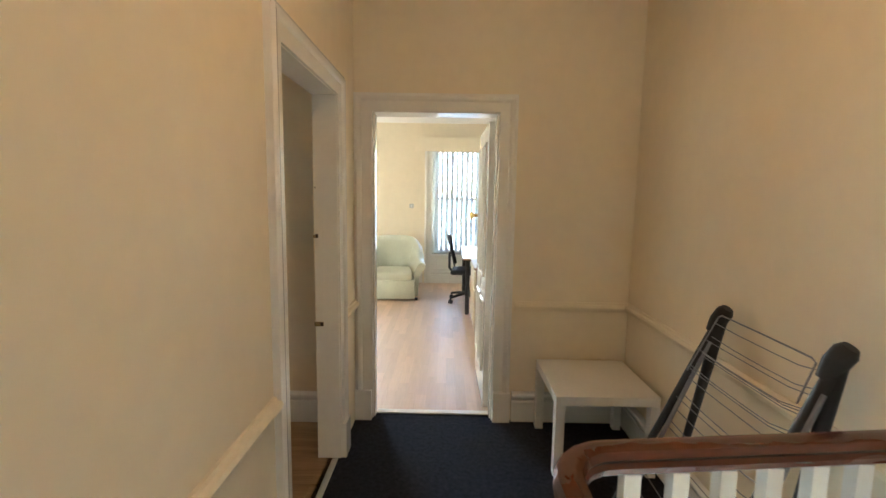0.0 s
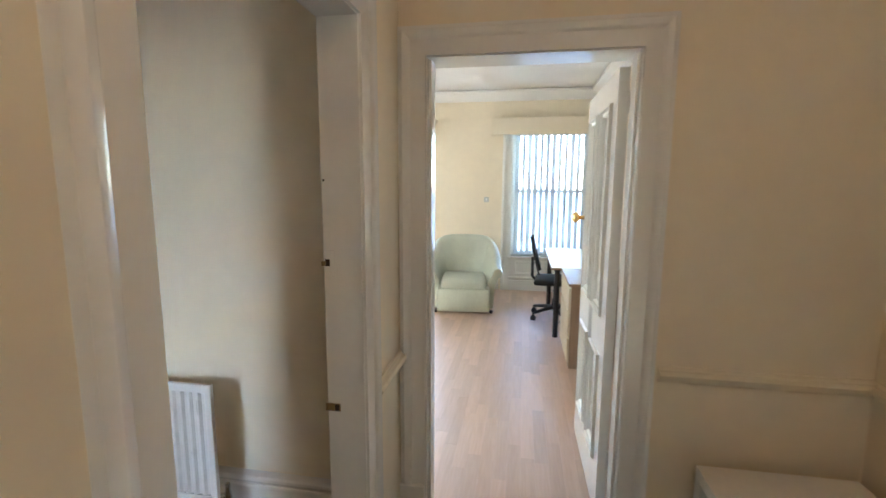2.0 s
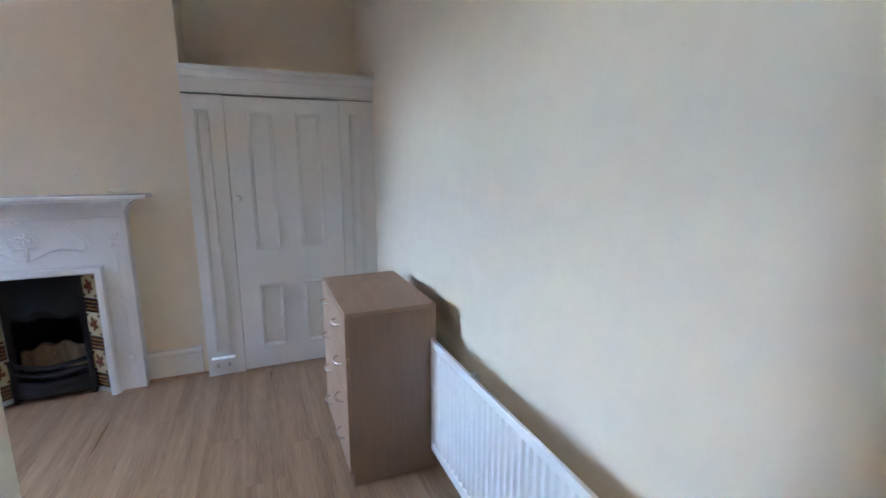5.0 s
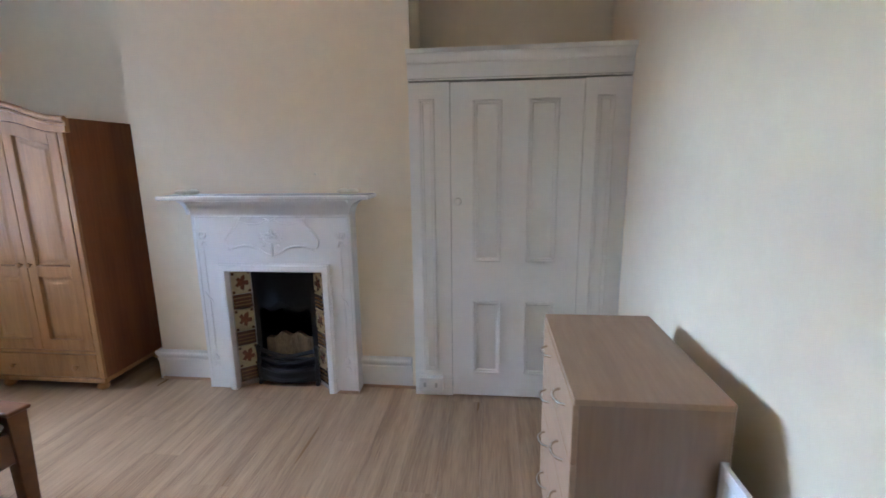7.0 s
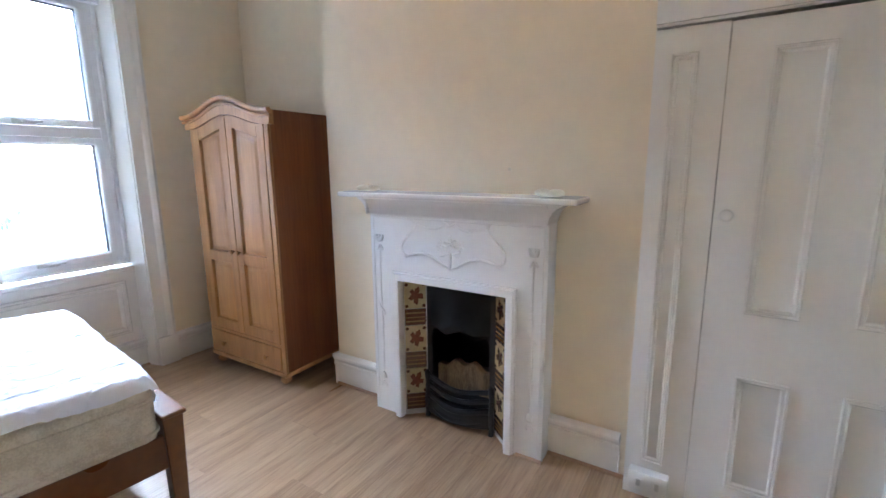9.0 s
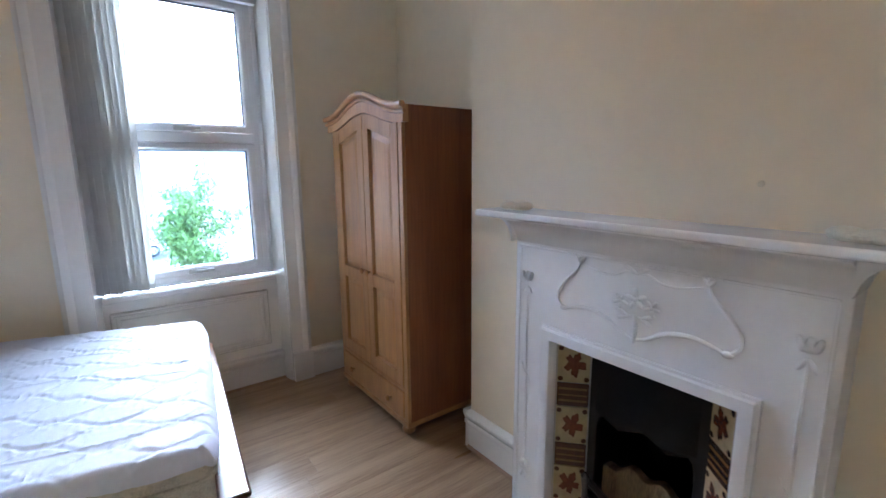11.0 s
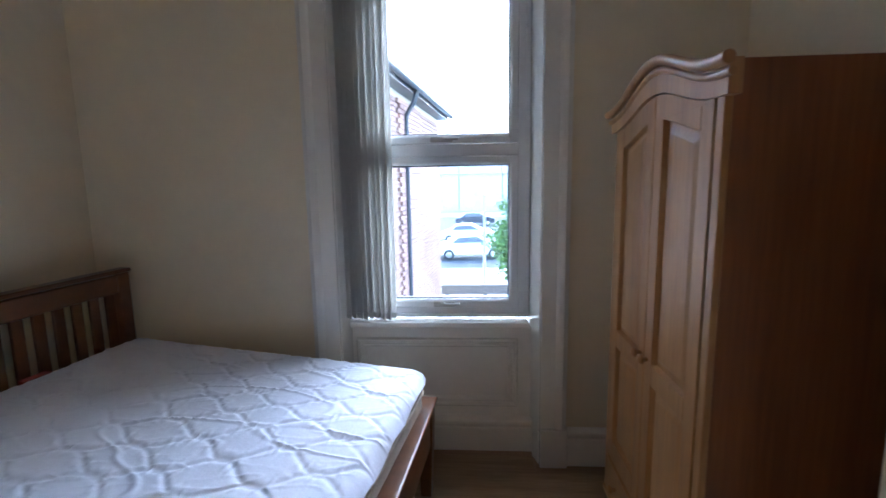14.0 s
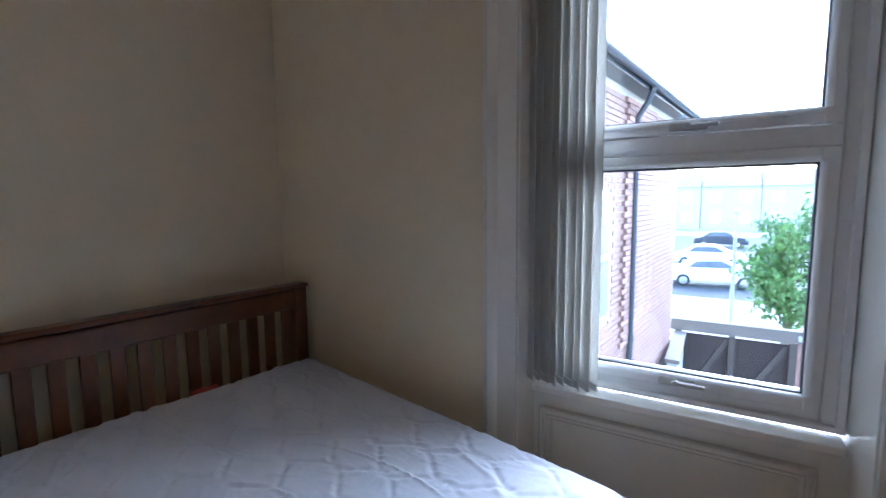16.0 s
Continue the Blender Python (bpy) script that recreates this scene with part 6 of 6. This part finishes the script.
bricks_rest = part("brickwork", rest, BRICK, wallpart, smooth=False)
bricks_rest["kind"] = "stuff"

# yard wall with timber gates
gate = thing("yard_gate", (-3.4, -9.3, GZ), "brown boarded yard gates in a weathered timber frame", "gate")
for i in range(18):
    x0 = -4.35 + i * 0.105
    part("board", boxes((x0, x0 + 0.104, -9.32, -9.29, GZ + 0.06, -1.42)), GATEWOOD, gate, bevel=0.003)
for x0 in (-4.42, -3.43, -2.46):
    part("post", boxes((x0, x0 + 0.11, -9.29, -9.20, GZ, -1.36)), GATEPOST, gate, bevel=0.006)
part("lintel", boxes((-4.9, -2.2, -9.36, -9.18, -1.36, -1.12)), GREYWOOD, gate, bevel=0.01)
for xa, xb in ((-3.36, -2.55), (-4.33, -3.48)):
    bm = bmesh.new()
    prism(bm, [(xa, -1.46), (xa + 0.11, -1.46), (xb + 0.11, -2.95), (xb, -2.95)], -9.285, -9.25, "y")
    part("brace", bm, GATEPOST, gate)
yard_wall = thing("yard_wall", (-7.0, -9.3, GZ), "low brick yard wall beside the gates", "wall")
part("wall", boxes((-12.0, -4.43, -9.45, -9.2, GZ, -1.3)), BRICK, yard_wall)
part("coping", boxes((-12.0, -4.43, -9.5, -9.15, -1.3, -1.2)), CONCRETE, yard_wall, bevel=0.01)
side_wall = thing("yard_wall", (-2.50, -7.2, GZ), "pale rendered side wall of the yard", "wall")
part("wall", boxes((-2.52, -2.36, -9.15, -7.2, GZ, -1.45)), CONCRETE, side_wall)
part("coping", boxes((-2.56, -2.32, -9.17, -7.15, -1.45, -1.37)), GREYWOOD, side_wall, bevel=0.01)


def car(at, rz, paint, label):
    c = thing("parked_car", at, label, "car", rz=rz, group="parked cars", world_built=False)
    bm = bmesh.new()
    side = [(-2.1, 0.30), (-2.12, 0.62), (-1.95, 0.85), (-1.45, 0.95), (-0.85, 1.38), (0.35, 1.44), (1.15, 1.02), (1.95, 0.88), (2.12, 0.62), (2.1, 0.30)]
    prism(bm, side, -0.82, 0.82, "y")
    part("body", bm, paint, c, bevel=0.06)
    for sg in (-1, 1):
        bm = bmesh.new()
        prism(bm, [(-1.15, 1.0), (-0.78, 1.32), (0.32, 1.37), (0.95, 1.02)], sg * 0.825 - 0.006, sg * 0.825 + 0.006, "y")
        part("side_window", bm, SLATE, c)
    for x in (-1.35, 1.3):
        for sg in (-1, 1):
            bm = bmesh.new()
            lathe(bm, [(0.20, -0.11), (0.31, -0.10), (0.32, 0), (0.31, 0.10), (0.20, 0.11)], 20, Matrix.Translation((x, sg * 0.76, 0.32)) @ pose(0, 0, 0, 90))
            wheel = part("wheel", bm, RUBBER, c)
            bm = bmesh.new()
            lathe(bm, [(0.19, -0.118), (0.19, 0.118)], 16, Matrix.Translation((x, sg * 0.76, 0.32)) @ pose(0, 0, 0, 90))
            part("rim", bm, CHROME, wheel)
    for x in (-2.11, 2.11):
        for sg in (-1, 1):
            part("light", boxes((x - 0.02, x + 0.02, sg * 0.62 - 0.14, sg * 0.62 + 0.14, 0.62, 0.74)), REDTAPE if x < 0 else CHROME, c)


car((-2.95, -25.5, GZ + 0.012), 185, CARWHITE, "white saloon car parked in the back lane")
car((-2.7, -33.0, GZ + 0.012), 178, CARWHITE, "pale car parked further along the lane")
car((-3.4, -47.0, GZ + 0.012), 182, CARDARK, "dark car parked across the open ground")

# tree: trunk, limbs and a crown of many small leaves
TX = -4.85
tree = thing("tree", (TX, -14.5, GZ), "leafy green tree beyond the yard gates", "tree")
bm = bmesh.new()
tube(bm, [(TX, -14.5, GZ), (TX - 0.02, -14.45, GZ + 1.0), (TX + 0.05, -14.5, GZ + 2.0), (TX, -14.55, GZ + 3.2)], [0.14, 0.11, 0.09, 0.05], 10)
part("trunk", bm, BARK, tree)
rnd = random.Random(11)
leaves = bmesh.new()
for b in range(18):
    a = rnd.random() * 6.28
    z0 = GZ + 0.7 + rnd.random() * 2.3
    reach = 0.5 + rnd.random() * 0.75
    tip = Vector((TX + reach * math.cos(a), -14.5 + reach * math.sin(a), z0 + 0.4 + rnd.random() * 1.1))
    bm = bmesh.new()
    root = Vector((TX, -14.5, z0))
    tube(bm, [root, root.lerp(tip, 0.5) + Vector((0, 0, 0.1)), tip], [0.04, 0.025, 0.01], 6)
    part("limb", bm, BARK, tree)
    for q in range(260):
        spot = root.lerp(tip, 0.3 + 0.8 * rnd.random()) + Vector((rnd.gauss(0, 0.20), rnd.gauss(0, 0.20), rnd.gauss(0, 0.17)))
        s = 0.05 + rnd.random() * 0.05
        e = Euler((rnd.random() * 6.3, rnd.random() * 6.3, rnd.random() * 6.3)).to_matrix()
        vs = [leaves.verts.new(spot + e @ Vector(c) * s) for c in ((-1, 0, 0), (-0.3, 0.45, 0.1), (0.6, 0.35, 0.05), (1.1, 0, -0.1), (0.5, -0.4, 0.05), (-0.3, -0.42, 0.1))]
        leaves.faces.new(vs)
part("crown", leaves, LEAF, tree, smooth=False)["kind"] = "stuff"
bm = bmesh.new()
tube(bm, [(-3.55, -16.0, GZ), (-3.55, -16.0, 0.4), (-3.55, -16.05, 0.9)], [0.07, 0.05, 0.045], 10)
lathe(bm, [(0.05, 0.9), (0.14, 0.93), (0.12, 1.05), (0.03, 1.1)], 12, Matrix.Translation((-3.55, -16.05, 0)))
solo("street_lamp", bm, CONCRETE, "pale grey metal lamp post beyond the gates", "lamp post")

# far houses, washed-out light put into their pale walls and panes
def far_house(x0, x1, y, top, label):
    h = thing("terraced_house", ((x0 + x1) / 2, y, GZ), label, "house", group="far terrace")
    part("wall", boxes((x0, x1, y - 8, y, GZ, top)), CONCRETE, h)
    bm = bmesh.new()
    prism(bm, [(y + 0.3, top), (y - 4, top + 2.2), (y - 8.3, top)], x0, x1, "x")
    part("roof", bm, SLATE, h)
    for i in range(2):
        for z in (GZ + 1.0, GZ + 3.8):
            xx = x0 + (i + 0.5) * (x1 - x0) / 2
            w = part("window", boxes((xx - 0.6, xx + 0.6, y, y + 0.06, z, z + 1.5)), UPVC, h)
            part("pane", boxes((xx - 0.5, xx + 0.5, y + 0.06, y + 0.07, z + 0.1, z + 1.4)), SOCKETGREY, w)


for i in range(6):
    far_house(-22 + i * 7, -15.1 + i * 7, -72, GZ + 6.0, "far terraced house with a slate roof, overexposed light in its pale walls")
